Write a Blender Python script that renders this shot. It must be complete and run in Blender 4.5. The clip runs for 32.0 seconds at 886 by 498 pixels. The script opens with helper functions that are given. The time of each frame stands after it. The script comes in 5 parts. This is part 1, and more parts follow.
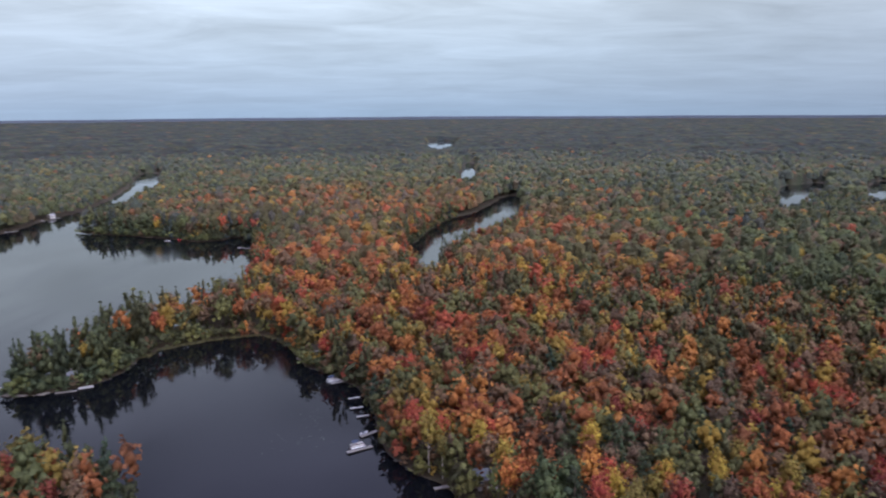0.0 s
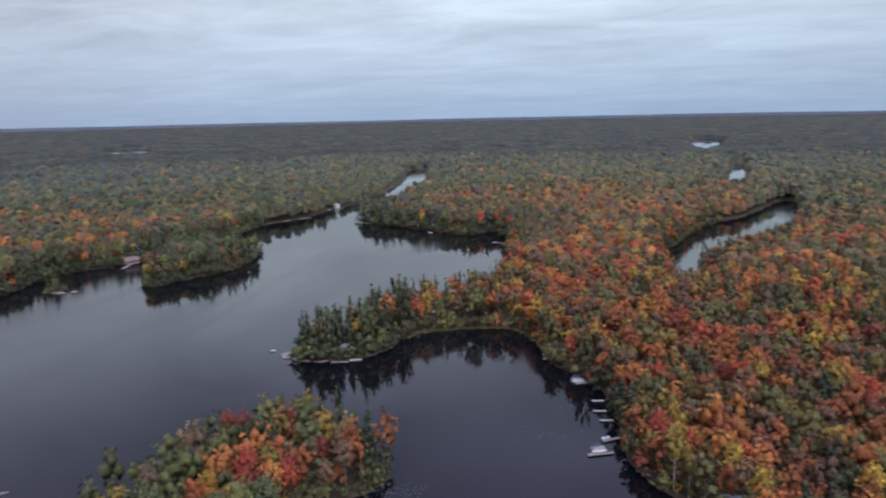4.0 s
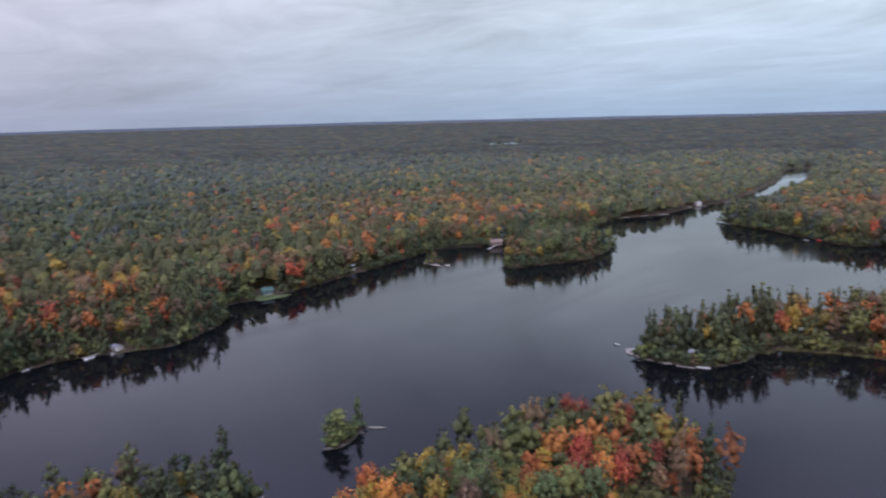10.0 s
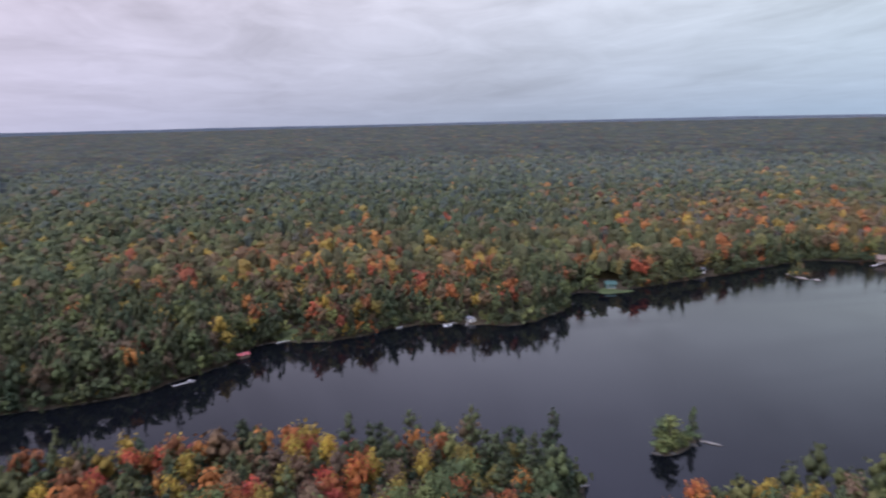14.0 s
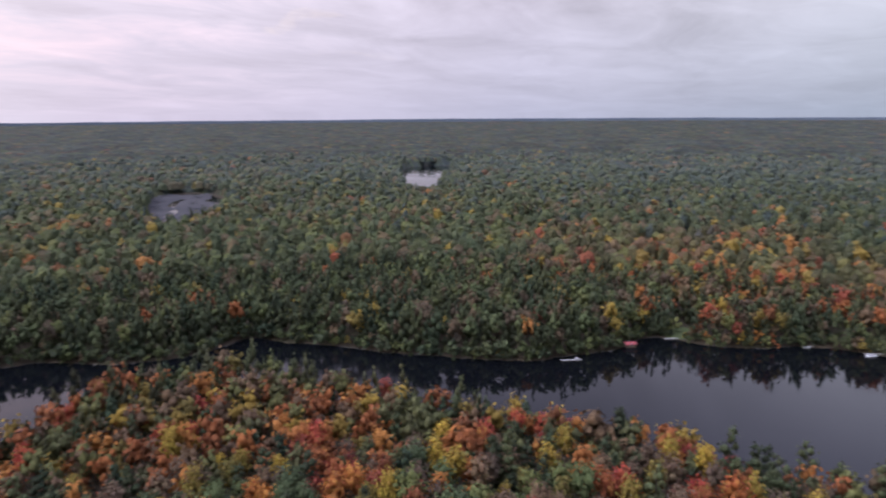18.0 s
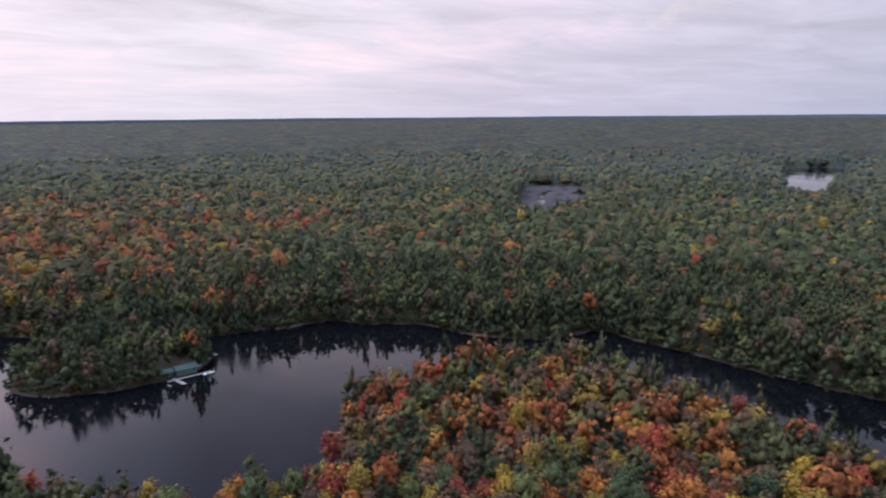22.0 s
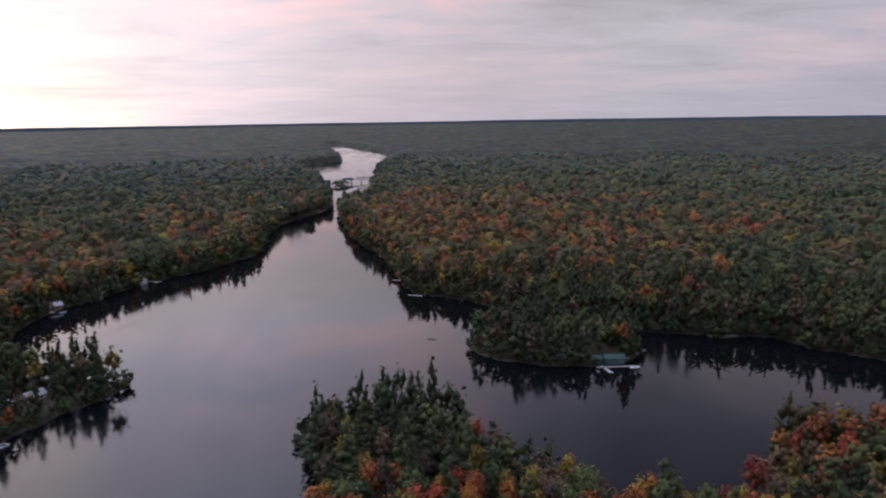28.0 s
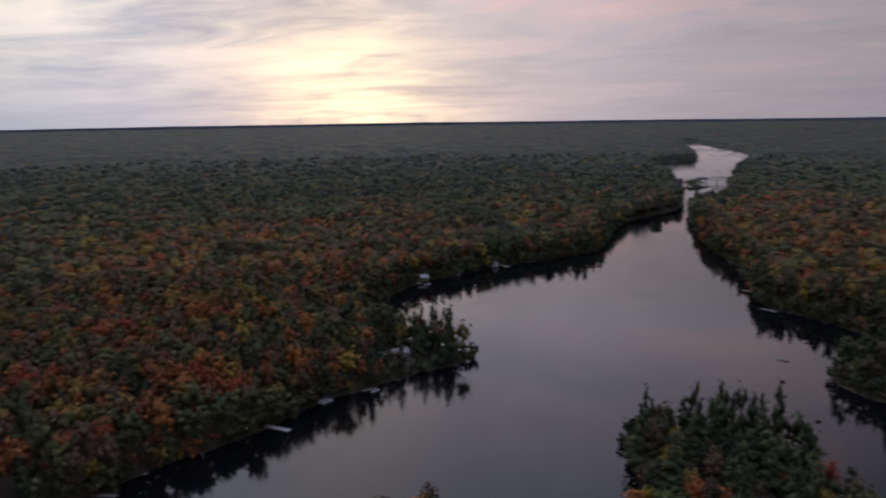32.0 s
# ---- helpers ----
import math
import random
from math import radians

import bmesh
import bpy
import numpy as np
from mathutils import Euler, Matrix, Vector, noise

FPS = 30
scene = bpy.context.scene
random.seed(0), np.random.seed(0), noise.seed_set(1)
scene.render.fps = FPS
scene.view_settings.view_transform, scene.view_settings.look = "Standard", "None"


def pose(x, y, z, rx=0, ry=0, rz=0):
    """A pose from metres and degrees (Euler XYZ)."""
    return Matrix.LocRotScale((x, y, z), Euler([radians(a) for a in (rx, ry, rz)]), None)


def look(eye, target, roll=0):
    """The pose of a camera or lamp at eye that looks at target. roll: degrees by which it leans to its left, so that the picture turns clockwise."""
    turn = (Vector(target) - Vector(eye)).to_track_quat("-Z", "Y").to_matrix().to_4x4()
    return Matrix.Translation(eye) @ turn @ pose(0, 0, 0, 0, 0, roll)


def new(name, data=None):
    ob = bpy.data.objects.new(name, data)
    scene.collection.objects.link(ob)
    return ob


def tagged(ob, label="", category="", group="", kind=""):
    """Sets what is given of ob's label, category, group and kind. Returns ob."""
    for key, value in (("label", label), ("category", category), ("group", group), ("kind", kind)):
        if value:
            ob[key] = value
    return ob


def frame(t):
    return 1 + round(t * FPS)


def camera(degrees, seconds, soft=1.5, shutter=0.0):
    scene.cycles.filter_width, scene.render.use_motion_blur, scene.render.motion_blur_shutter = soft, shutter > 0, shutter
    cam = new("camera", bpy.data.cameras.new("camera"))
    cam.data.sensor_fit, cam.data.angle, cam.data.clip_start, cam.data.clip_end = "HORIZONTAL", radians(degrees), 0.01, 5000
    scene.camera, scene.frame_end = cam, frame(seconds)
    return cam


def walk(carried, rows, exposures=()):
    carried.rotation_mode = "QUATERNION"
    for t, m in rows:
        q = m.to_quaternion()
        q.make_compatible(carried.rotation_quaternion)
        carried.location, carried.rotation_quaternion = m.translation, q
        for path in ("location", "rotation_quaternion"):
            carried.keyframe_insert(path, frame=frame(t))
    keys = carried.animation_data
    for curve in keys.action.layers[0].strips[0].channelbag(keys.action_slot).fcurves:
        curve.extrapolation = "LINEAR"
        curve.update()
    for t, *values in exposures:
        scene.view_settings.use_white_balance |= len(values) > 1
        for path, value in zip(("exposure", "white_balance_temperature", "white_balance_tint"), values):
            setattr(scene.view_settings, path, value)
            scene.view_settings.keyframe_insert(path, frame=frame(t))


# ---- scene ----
# ---- camera: it hangs in one place and turns ----
cam = camera(65.05, 32.0, soft=2.0, shutter=0.8)
EYE = (0, 0, 120)
PATH = [
    (0.0, pose(*EYE, 78.80, 0.37, -0.00)),
    (0.5, pose(*EYE, 78.83, 0.54, 2.56)),
    (1.0, pose(*EYE, 78.85, 0.65, 5.64)),
    (1.5, pose(*EYE, 78.85, 0.75, 7.99)),
    (2.0, pose(*EYE, 78.87, 0.81, 10.33)),
    (2.5, pose(*EYE, 78.89, 0.86, 12.67)),
    (3.0, pose(*EYE, 78.91, 1.04, 14.98)),
    (3.5, pose(*EYE, 78.93, 1.11, 17.63)),
    (4.0, pose(*EYE, 78.97, 1.20, 20.78)),
    (4.5, pose(*EYE, 79.01, 1.23, 23.72)),
    (6.5, pose(*EYE, 79.01, 1.33, 32.50)),
    (7.0, pose(*EYE, 79.04, 1.35, 35.22)),
    (7.5, pose(*EYE, 79.08, 1.36, 38.23)),
    (8.0, pose(*EYE, 79.09, 1.36, 40.55)),
    (8.5, pose(*EYE, 79.09, 1.38, 42.53)),
    (9.0, pose(*EYE, 79.09, 1.40, 44.37)),
    (9.5, pose(*EYE, 79.09, 1.42, 46.81)),
    (10.0, pose(*EYE, 79.10, 1.41, 49.80)),
    (10.5, pose(*EYE, 79.14, 1.34, 53.83)),
    (11.0, pose(*EYE, 79.17, 1.35, 57.38)),
    (11.5, pose(*EYE, 79.18, 1.37, 60.59)),
    (12.0, pose(*EYE, 79.16, 1.39, 63.36)),
    (12.5, pose(*EYE, 79.17, 1.39, 66.08)),
    (13.0, pose(*EYE, 79.18, 1.38, 69.11)),
    (13.5, pose(*EYE, 79.24, 1.36, 73.51)),
    (14.0, pose(*EYE, 79.29, 1.26, 78.37)),
    (14.5, pose(*EYE, 79.30, 1.16, 82.67)),
    (16.5, pose(*EYE, 79.15, 0.45, 97.35)),
    (17.0, pose(*EYE, 79.07, 0.46, 102.22)),
    (17.5, pose(*EYE, 79.04, 0.43, 107.05)),
    (18.0, pose(*EYE, 78.99, 0.39, 111.14)),
    (18.5, pose(*EYE, 78.93, 0.41, 114.43)),
    (19.0, pose(*EYE, 78.92, 0.34, 117.52)),
    (19.5, pose(*EYE, 78.89, 0.30, 122.07)),
    (20.0, pose(*EYE, 78.89, 0.33, 127.70)),
    (20.5, pose(*EYE, 78.88, 0.22, 132.45)),
    (21.0, pose(*EYE, 78.85, 0.22, 135.35)),
    (21.5, pose(*EYE, 78.85, 0.37, 138.00)),
    (22.0, pose(*EYE, 78.84, 0.47, 140.59)),
    (22.5, pose(*EYE, 78.84, 0.52, 143.58)),
    (23.0, pose(*EYE, 78.86, 0.58, 147.08)),
    (23.5, pose(*EYE, 78.85, 0.68, 151.18)),
    (24.0, pose(*EYE, 78.89, 0.75, 154.02)),
    (24.5, pose(*EYE, 78.93, 0.79, 156.68)),
    (25.0, pose(*EYE, 78.97, 0.83, 159.27)),
    (25.5, pose(*EYE, 79.02, 0.90, 161.85)),
    (27.5, pose(*EYE, 79.18, 0.83, 173.71)),
    (28.0, pose(*EYE, 79.15, 0.89, 176.29)),
    (28.5, pose(*EYE, 79.16, 0.90, 178.77)),
    (29.0, pose(*EYE, 79.17, 0.89, 181.68)),
    (29.5, pose(*EYE, 79.16, 0.87, 184.82)),
    (30.0, pose(*EYE, 79.16, 0.85, 187.36)),
    (30.5, pose(*EYE, 79.19, 0.80, 191.63)),
    (31.0, pose(*EYE, 79.21, 0.79, 195.73)),
    (31.5, pose(*EYE, 79.22, 0.82, 199.64)),
    (32.0, pose(*EYE, 79.25, 0.82, 204.54)),
]
EXPOSURES = [(0, -0.10, 6010, 16.5), (4, -0.14, 6010, 16.5), (8, -0.13, 6030, 16.5), (11, -0.04, 6070, 16), (14, 0.04, 6150, 15), (18, 0.05, 6220, 13.5), (20, 0, 6160, 11.5), (23, -0.08, 6060, 9.5), (25, -0.28, 6060, 9.5),
             (28, -0.76, 6120, 9.5), (30, -1.08, 6130, 9.5), (32, -1.5, 6130, 9)]
walk(cam, PATH, EXPOSURES)

# ---- light: overcast dusk, sun just above the horizon behind cloud ----
SUN_AZ = 211.0
sun_dir = Vector((-math.sin(radians(SUN_AZ)), math.cos(radians(SUN_AZ)), 0))


def nodes_of(tree):
    tree.nodes.clear()

    def make(kind, **inputs):
        n = tree.nodes.new(kind)
        for key, value in inputs.items():
            if key in ("operation", "blend_type", "data_type", "noise_dimensions", "feature", "attribute_name", "sky_type", "interpolation_type", "clamp", "vector_type"):
                if key == "operation":
                    n.operation = value
                elif key == "blend_type":
                    n.blend_type = value
                elif key == "data_type":
                    n.data_type = value
                elif key == "noise_dimensions":
                    n.noise_dimensions = value
                elif key == "feature":
                    n.feature = value
                elif key == "attribute_name":
                    n.attribute_name = value
                elif key == "sky_type":
                    n.sky_type = value
                elif key == "interpolation_type":
                    n.interpolation_type = value
                elif key == "vector_type":
                    n.vector_type = value
                else:
                    n.clamp = value
            else:
                slot = n.inputs[int(key[1:])] if key[0] == "i" and key[1:].isdigit() else n.inputs[key.replace("_", " ")]
                if hasattr(value, "node"):
                    tree.links.new(value, slot)
                else:
                    slot.default_value = value
        return n
    return make


def ramp(make, fac, stops):
    n = make("ShaderNodeValToRGB", i0=fac)
    e = n.color_ramp.elements
    while len(e) < len(stops):
        e.new(0.5)
    for slot, (p, c) in zip(e, stops):
        slot.position = p
        slot.color = (*c, 1) if len(c) == 3 else c
    return n.outputs[0]


def mix(make, fac, a, b, blend="MIX"):
    n = make("ShaderNodeMix", data_type="RGBA", blend_type=blend, i0=fac, i6=a, i7=b)
    return n.outputs[2]


def math_node(make, op, a, b=0.0, c=0.0):
    return make("ShaderNodeMath", operation=op, i0=a, i1=b, i2=c).outputs[0]


def build_world():
    w = bpy.data.worlds.new("sky")
    w.use_nodes = True
    scene.world = w
    make = nodes_of(w.node_tree)
    tc = make("ShaderNodeTexCoord").outputs["Generated"]
    xyz = make("ShaderNodeSeparateXYZ", i0=tc)
    z = xyz.outputs[2]
    # how near to the sun's bearing, 0 to 1
    flat = make("ShaderNodeVectorMath", operation="MULTIPLY", i0=tc, i1=(1, 1, 0)).outputs[0]
    flat = make("ShaderNodeVectorMath", operation="NORMALIZE", i0=flat).outputs[0]
    c = make("ShaderNodeVectorMath", operation="DOT_PRODUCT", i0=flat, i1=tuple(sun_dir)).outputs["Value"]
    c = math_node(make, "MULTIPLY_ADD", c, 0.5, 0.5)
    hue_dir = (-math.sin(radians(182)), math.cos(radians(182)), 0)
    h = make("ShaderNodeVectorMath", operation="DOT_PRODUCT", i0=flat, i1=hue_dir).outputs["Value"]
    h = math_node(make, "MULTIPLY_ADD", h, 0.5, 0.5)
    low = ramp(make, h, [(0.0, (0.34, 0.46, 0.575)), (0.16, (0.37, 0.47, 0.58)), (0.38, (0.44, 0.495, 0.60)), (0.62, (0.54, 0.54, 0.67)), (0.85, (0.68, 0.61, 0.72)), (0.96, (0.80, 0.73, 0.80)), (1.0, (0.82, 0.72, 0.79))])
    high = ramp(make, h, [(0.0, (0.60, 0.69, 0.72)), (0.16, (0.62, 0.69, 0.73)), (0.38, (0.67, 0.67, 0.735)), (0.62, (0.73, 0.67, 0.77)), (0.85, (0.80, 0.71, 0.79)), (0.96, (0.92, 0.82, 0.86)), (1.0, (0.90, 0.77, 0.82))])
    up = make("ShaderNodeMapRange", i0=z, i1=0.0, i2=0.17, i3=0.0, i4=1.0).outputs[0]
    base = mix(make, up, low, high)
    over = make("ShaderNodeMapRange", i0=z, i1=0.24, i2=0.55, i3=0.0, i4=1.0).outputs[0]
    base = mix(make, over, base, (0.61, 0.61, 0.90, 1))
    # stratus in flat layers: the direction cast on a level sheet
    d = math_node(make, "ADD", math_node(make, "MAXIMUM", z, 0.0), 0.085)
    sheet = make("ShaderNodeVectorMath", operation="DIVIDE", i0=tc, i1=make("ShaderNodeCombineXYZ", i0=d, i1=d, i2=d).outputs[0]).outputs[0]
    sheet = make("ShaderNodeVectorMath", operation="MULTIPLY", i0=sheet, i1=(0.55, 0.8, 0.0)).outputs[0]
    broad = make("ShaderNodeTexNoise", Vector=sheet, Scale=0.6, Detail=6.0, Roughness=0.55, Distortion=0.4).outputs[0]
    fine = make("ShaderNodeTexNoise", Vector=sheet, Scale=1.7, Detail=7.0, Roughness=0.6, Distortion=0.8).outputs[0]
    cloud = math_node(make, "MULTIPLY_ADD", fine, 0.45, math_node(make, "MULTIPLY", broad, 0.65))
    shade = make("ShaderNodeMapRange", i0=cloud, i1=0.36, i2=0.74, i3=0.68, i4=1.38).outputs[0]
    calm = make("ShaderNodeMapRange", i0=c, i1=0.86, i2=1.0, i3=1.0, i4=0.75).outputs[0]
    bands = math_node(make, "ADD", 1.0, math_node(make, "MULTIPLY", math_node(make, "MULTIPLY", math_node(make, "SUBTRACT", shade, 1.0), calm), math_node(make, "ADD", math_node(make, "MULTIPLY_ADD", up, 0.75, 0.25), over)))
    rosy = math_node(make, "MULTIPLY", make("ShaderNodeMapRange", i0=cloud, i1=0.53, i2=0.64, i3=0.0, i4=0.95).outputs[0], math_node(make, "MULTIPLY", make("ShaderNodeMapRange", i0=h, i1=0.72, i2=0.97, i3=0.0, i4=1.0).outputs[0], up))
    base = mix(make, rosy, base, (1.0, 0.68, 0.68, 1))
    # brighter toward the sun, and toward the zenith as an overcast sky is
    lum = ramp(make, c, [(0.0, (0.30,) * 3), (0.12, (0.28,) * 3), (0.25, (0.25,) * 3), (0.5, (0.25,) * 3), (0.72, (0.26,) * 3), (0.9, (0.28,) * 3), (0.95, (0.33,) * 3), (0.98, (0.40,) * 3), (1.0, (0.40,) * 3)])
    thick = ramp(make, h, [(0.0, (1.0,) * 3), (0.1, (0.95,) * 3), (0.33, (0.79,) * 3), (0.57, (0.95,) * 3), (0.8, (1.0,) * 3), (1.0, (1.0,) * 3)])
    aloft = ramp(make, h, [(0.0, (1.0,) * 3), (0.2, (1.0,) * 3), (0.45, (1.0,) * 3), (0.75, (0.95,) * 3), (0.93, (0.74,) * 3), (1.0, (0.68,) * 3)])
    thick = mix(make, over, thick, mix(make, 1.0, aloft, (1.38, 1.38, 1.38, 1), "MULTIPLY"))
    lum = math_node(make, "MULTIPLY", math_node(make, "MULTIPLY", lum, thick), 4.0)
    zen = math_node(make, "MULTIPLY", ramp(make, z, [(0.0, (0.5,) * 3), (0.16, (0.53,) * 3), (0.28, (0.64,) * 3), (0.42, (0.40,) * 3), (0.55, (0.34,) * 3), (0.72, (0.54,) * 3), (1.0, (0.92,) * 3)]), 2.0)
    lum = math_node(make, "MULTIPLY", math_node(make, "MULTIPLY", lum, zen), bands)
    west = make("ShaderNodeMapRange", i0=c, i1=0.80, i2=1.0, i3=0.0, i4=1.0, interpolation_type="SMOOTHSTEP").outputs[0]
    clear = make("ShaderNodeMapRange", i0=z, i1=0.14, i2=0.5, i3=0.0, i4=1.9, interpolation_type="SMOOTHSTEP").outputs[0]
    lum = math_node(make, "MULTIPLY", lum, math_node(make, "MULTIPLY_ADD", west, clear, 1.0))
    # past the sunset the sheet of cloud is thinner and bluer
    past = make("ShaderNodeVectorMath", operation="DOT_PRODUCT", i0=flat, i1=(-math.sin(radians(250)), math.cos(radians(250)), 0)).outputs["Value"]
    past = make("ShaderNodeMapRange", i0=past, i1=0.80, i2=1.0, i3=0.0, i4=1.0, interpolation_type="SMOOTHSTEP").outputs[0]
    base = mix(make, math_node(make, "MULTIPLY", past, 0.7), base, (0.66, 0.70, 0.78, 1))
    lum = math_node(make, "MULTIPLY", lum, math_node(make, "MULTIPLY_ADD", past, 0.45, 1.0))
    base = mix(make, math_node(make, "MULTIPLY", west, over), base, (0.55, 0.63, 0.86, 1))
    # the lit breaks round the sunset
    near = math_node(make, "POWER", c, 250.0)
    lowness = make("ShaderNodeMapRange", i0=z, i1=0.0, i2=0.14, i3=1.0, i4=0.2).outputs[0]
    breaks = make("ShaderNodeMapRange", i0=cloud, i1=0.42, i2=0.68, i3=0.16, i4=1.15).outputs[0]
    glow = math_node(make, "MULTIPLY", math_node(make, "MULTIPLY", near, lowness), breaks)
    # a wider pale opening aloft, beyond the sunset
    side = make("ShaderNodeVectorMath", operation="DOT_PRODUCT", i0=flat, i1=(-math.sin(radians(228)), math.cos(radians(228)), 0)).outputs["Value"]
    side = make("ShaderNodeMapRange", i0=side, i1=0.90, i2=1.0, i3=0.0, i4=0.62, interpolation_type="SMOOTHSTEP").outputs[0]
    opening = math_node(make, "MULTIPLY", side, make("ShaderNodeMapRange", i0=cloud, i1=0.44, i2=0.62, i3=0.1, i4=1.2).outputs[0])
    glow = math_node(make, "ADD", glow, math_node(make, "MULTIPLY", opening, math_node(make, "MULTIPLY", up, 0.5)))
    # thin bright slits between the layers
    thin = make("ShaderNodeTexNoise", Vector=sheet, Scale=1.15, Detail=4.0, Roughness=0.5, Distortion=0.6).outputs[0]
    thin = make("ShaderNodeMapRange", i0=thin, i1=0.665, i2=0.73, i3=0.0, i4=0.075, interpolation_type="SMOOTHSTEP").outputs[0]
    thin = math_node(make, "MULTIPLY", thin, make("ShaderNodeMapRange", i0=h, i1=0.6, i2=0.9, i3=0.0, i4=1.0).outputs[0])
    glow = math_node(make, "ADD", glow, math_node(make, "MULTIPLY", thin, up))
    lit = make("ShaderNodeVectorMath", operation="SCALE", i0=base, Scale=lum).outputs[0]
    warm = make("ShaderNodeVectorMath", operation="SCALE", i0=(3.9, 2.75, 1.05), Scale=glow).outputs[0]
    wide_glow = math_node(make, "MULTIPLY", math_node(make, "POWER", c, 34.0), math_node(make, "MULTIPLY_ADD", breaks, 0.6, 0.25))
    peach = make("ShaderNodeVectorMath", operation="SCALE", i0=(0.46, 0.31, 0.20), Scale=wide_glow).outputs[0]
    warm = make("ShaderNodeVectorMath", operation="ADD", i0=warm, i1=peach).outputs[0]
    clouds = make("ShaderNodeVectorMath", operation="ADD", i0=lit, i1=warm).outputs[0]
    sky = make("ShaderNodeTexSky", sky_type="NISHITA")
    sky.sun_disc = False
    sky.sun_elevation = radians(2.9)
    sky.sun_rotation = radians(-SUN_AZ)
    a = make("ShaderNodeBackground", Color=sky.outputs[0], Strength=0.008)
    b = make("ShaderNodeBackground", Color=clouds, Strength=0.97)
    total = make("ShaderNodeAddShader", i0=a.outputs[0], i1=b.outputs[0])
    make("ShaderNodeOutputWorld", Surface=total.outputs[0])


build_world()
lamp = bpy.data.lights.new("sun", "SUN")
lamp.energy, lamp.angle, lamp.color = 0.9, radians(10), (1.0, 0.78, 0.62)
sun = new("sun", lamp)
sun.matrix_world = look(sun_dir * 100 + Vector((0, 0, 5)), (0, 0, 0))


# ---- materials ----
def material(name):
    m = bpy.data.materials.new(name)
    m.use_nodes = True
    return m, nodes_of(m.node_tree)


def finish(m, make, color, rough=0.8, metal=0.0, bump=None, strength=0.3, distance=0.1, spec=0.3, ior=1.45):
    p = make("ShaderNodeBsdfPrincipled", Roughness=rough, Metallic=metal, IOR=ior)
    p.inputs["Specular IOR Level"].default_value = spec
    slot = p.inputs["Base Color"]
    if hasattr(color, "node"):
        m.node_tree.links.new(color, slot)
    else:
        slot.default_value = (*color, 1)
    if bump is not None:
        b = make("ShaderNodeBump", Strength=strength, Distance=distance, Height=bump)
        m.node_tree.links.new(b.outputs[0], p.inputs["Normal"])
    make("ShaderNodeOutputMaterial", Surface=p.outputs[0])
    return m


# leaf colours of each kind of tree: dull, middle, bright
LEAF = {
    "red_maple": ((0.140, 0.046, 0.032), (0.250, 0.056, 0.034), (0.365, 0.080, 0.042)),
    "sugar_maple": ((0.170, 0.066, 0.032), (0.290, 0.092, 0.033), (0.405, 0.170, 0.042)),
    "birch": ((0.125, 0.106, 0.034), (0.220, 0.155, 0.034), (0.340, 0.228, 0.038)),
    "oak": ((0.052, 0.068, 0.034), (0.082, 0.104, 0.042), (0.132, 0.142, 0.047)),
    "beech": ((0.086, 0.062, 0.044), (0.122, 0.082, 0.052), (0.160, 0.104, 0.058)),
    "white_pine": ((0.035, 0.045, 0.026), (0.053, 0.065, 0.032), (0.081, 0.092, 0.040)),
    "hemlock": ((0.031, 0.047, 0.030), (0.048, 0.069, 0.038), (0.067, 0.083, 0.042)),
    # far conifers, with the blue of distance haze put into the colour
    "hazed_conifer": ((0.029, 0.043, 0.050), (0.041, 0.059, 0.066), (0.056, 0.078, 0.082)),
}
KINDS = list(LEAF)


def leaf_material(kind):
    m, make = material("leaves_" + kind)
    own = make("ShaderNodeObjectInfo").outputs["Random"]
    tuft = make("ShaderNodeNewGeometry").outputs["Random Per Island"]
    col = ramp(make, own, [(0.0, LEAF[kind][0]), (0.5, LEAF[kind][1]), (1.0, LEAF[kind][2])])
    pos = make("ShaderNodeTexCoord").outputs["Object"]
    grain = make("ShaderNodeTexNoise", Vector=pos, Scale=1.5, Detail=4.0, Roughness=0.75).outputs[0]
    val = math_node(make, "ADD", make("ShaderNodeMapRange", i0=tuft, i3=0.80, i4=1.22).outputs[0], make("ShaderNodeMapRange", i0=grain, i1=0.36, i2=0.64, i3=-0.40, i4=0.40).outputs[0])
    hsv = make("ShaderNodeHueSaturation", Color=col, Value=val)
    m.node_tree.links.new(make("ShaderNodeMapRange", i0=tuft, i3=0.482, i4=0.518).outputs[0], hsv.inputs["Hue"])
    return finish(m, make, hsv.outputs[0], 0.75, bump=grain, strength=0.8, distance=0.6, spec=0.12)


def wood_leaf_material():
    """Leaves of the joined woods: each tree's own hue is stored with it."""
    m, make = material("leaves_of_the_woods")
    col = make("ShaderNodeAttribute", attribute_name="hue").outputs["Color"]
    tuft = make("ShaderNodeNewGeometry").outputs["Random Per Island"]
    pos = make("ShaderNodeNewGeometry").outputs["Position"]
    grain = make("ShaderNodeTexNoise", Vector=pos, Scale=0.7, Detail=6.0, Roughness=0.8).outputs[0]
    val = math_node(make, "ADD", make("ShaderNodeMapRange", i0=tuft, i3=0.86, i4=1.14).outputs[0], make("ShaderNodeMapRange", i0=grain, i1=0.36, i2=0.64, i3=-0.42, i4=0.42).outputs[0])
    hsv = make("ShaderNodeHueSaturation", Color=col, Value=val)
    return finish(m, make, hsv.outputs[0], 0.75, bump=grain, strength=0.9, distance=1.2, spec=0.13)


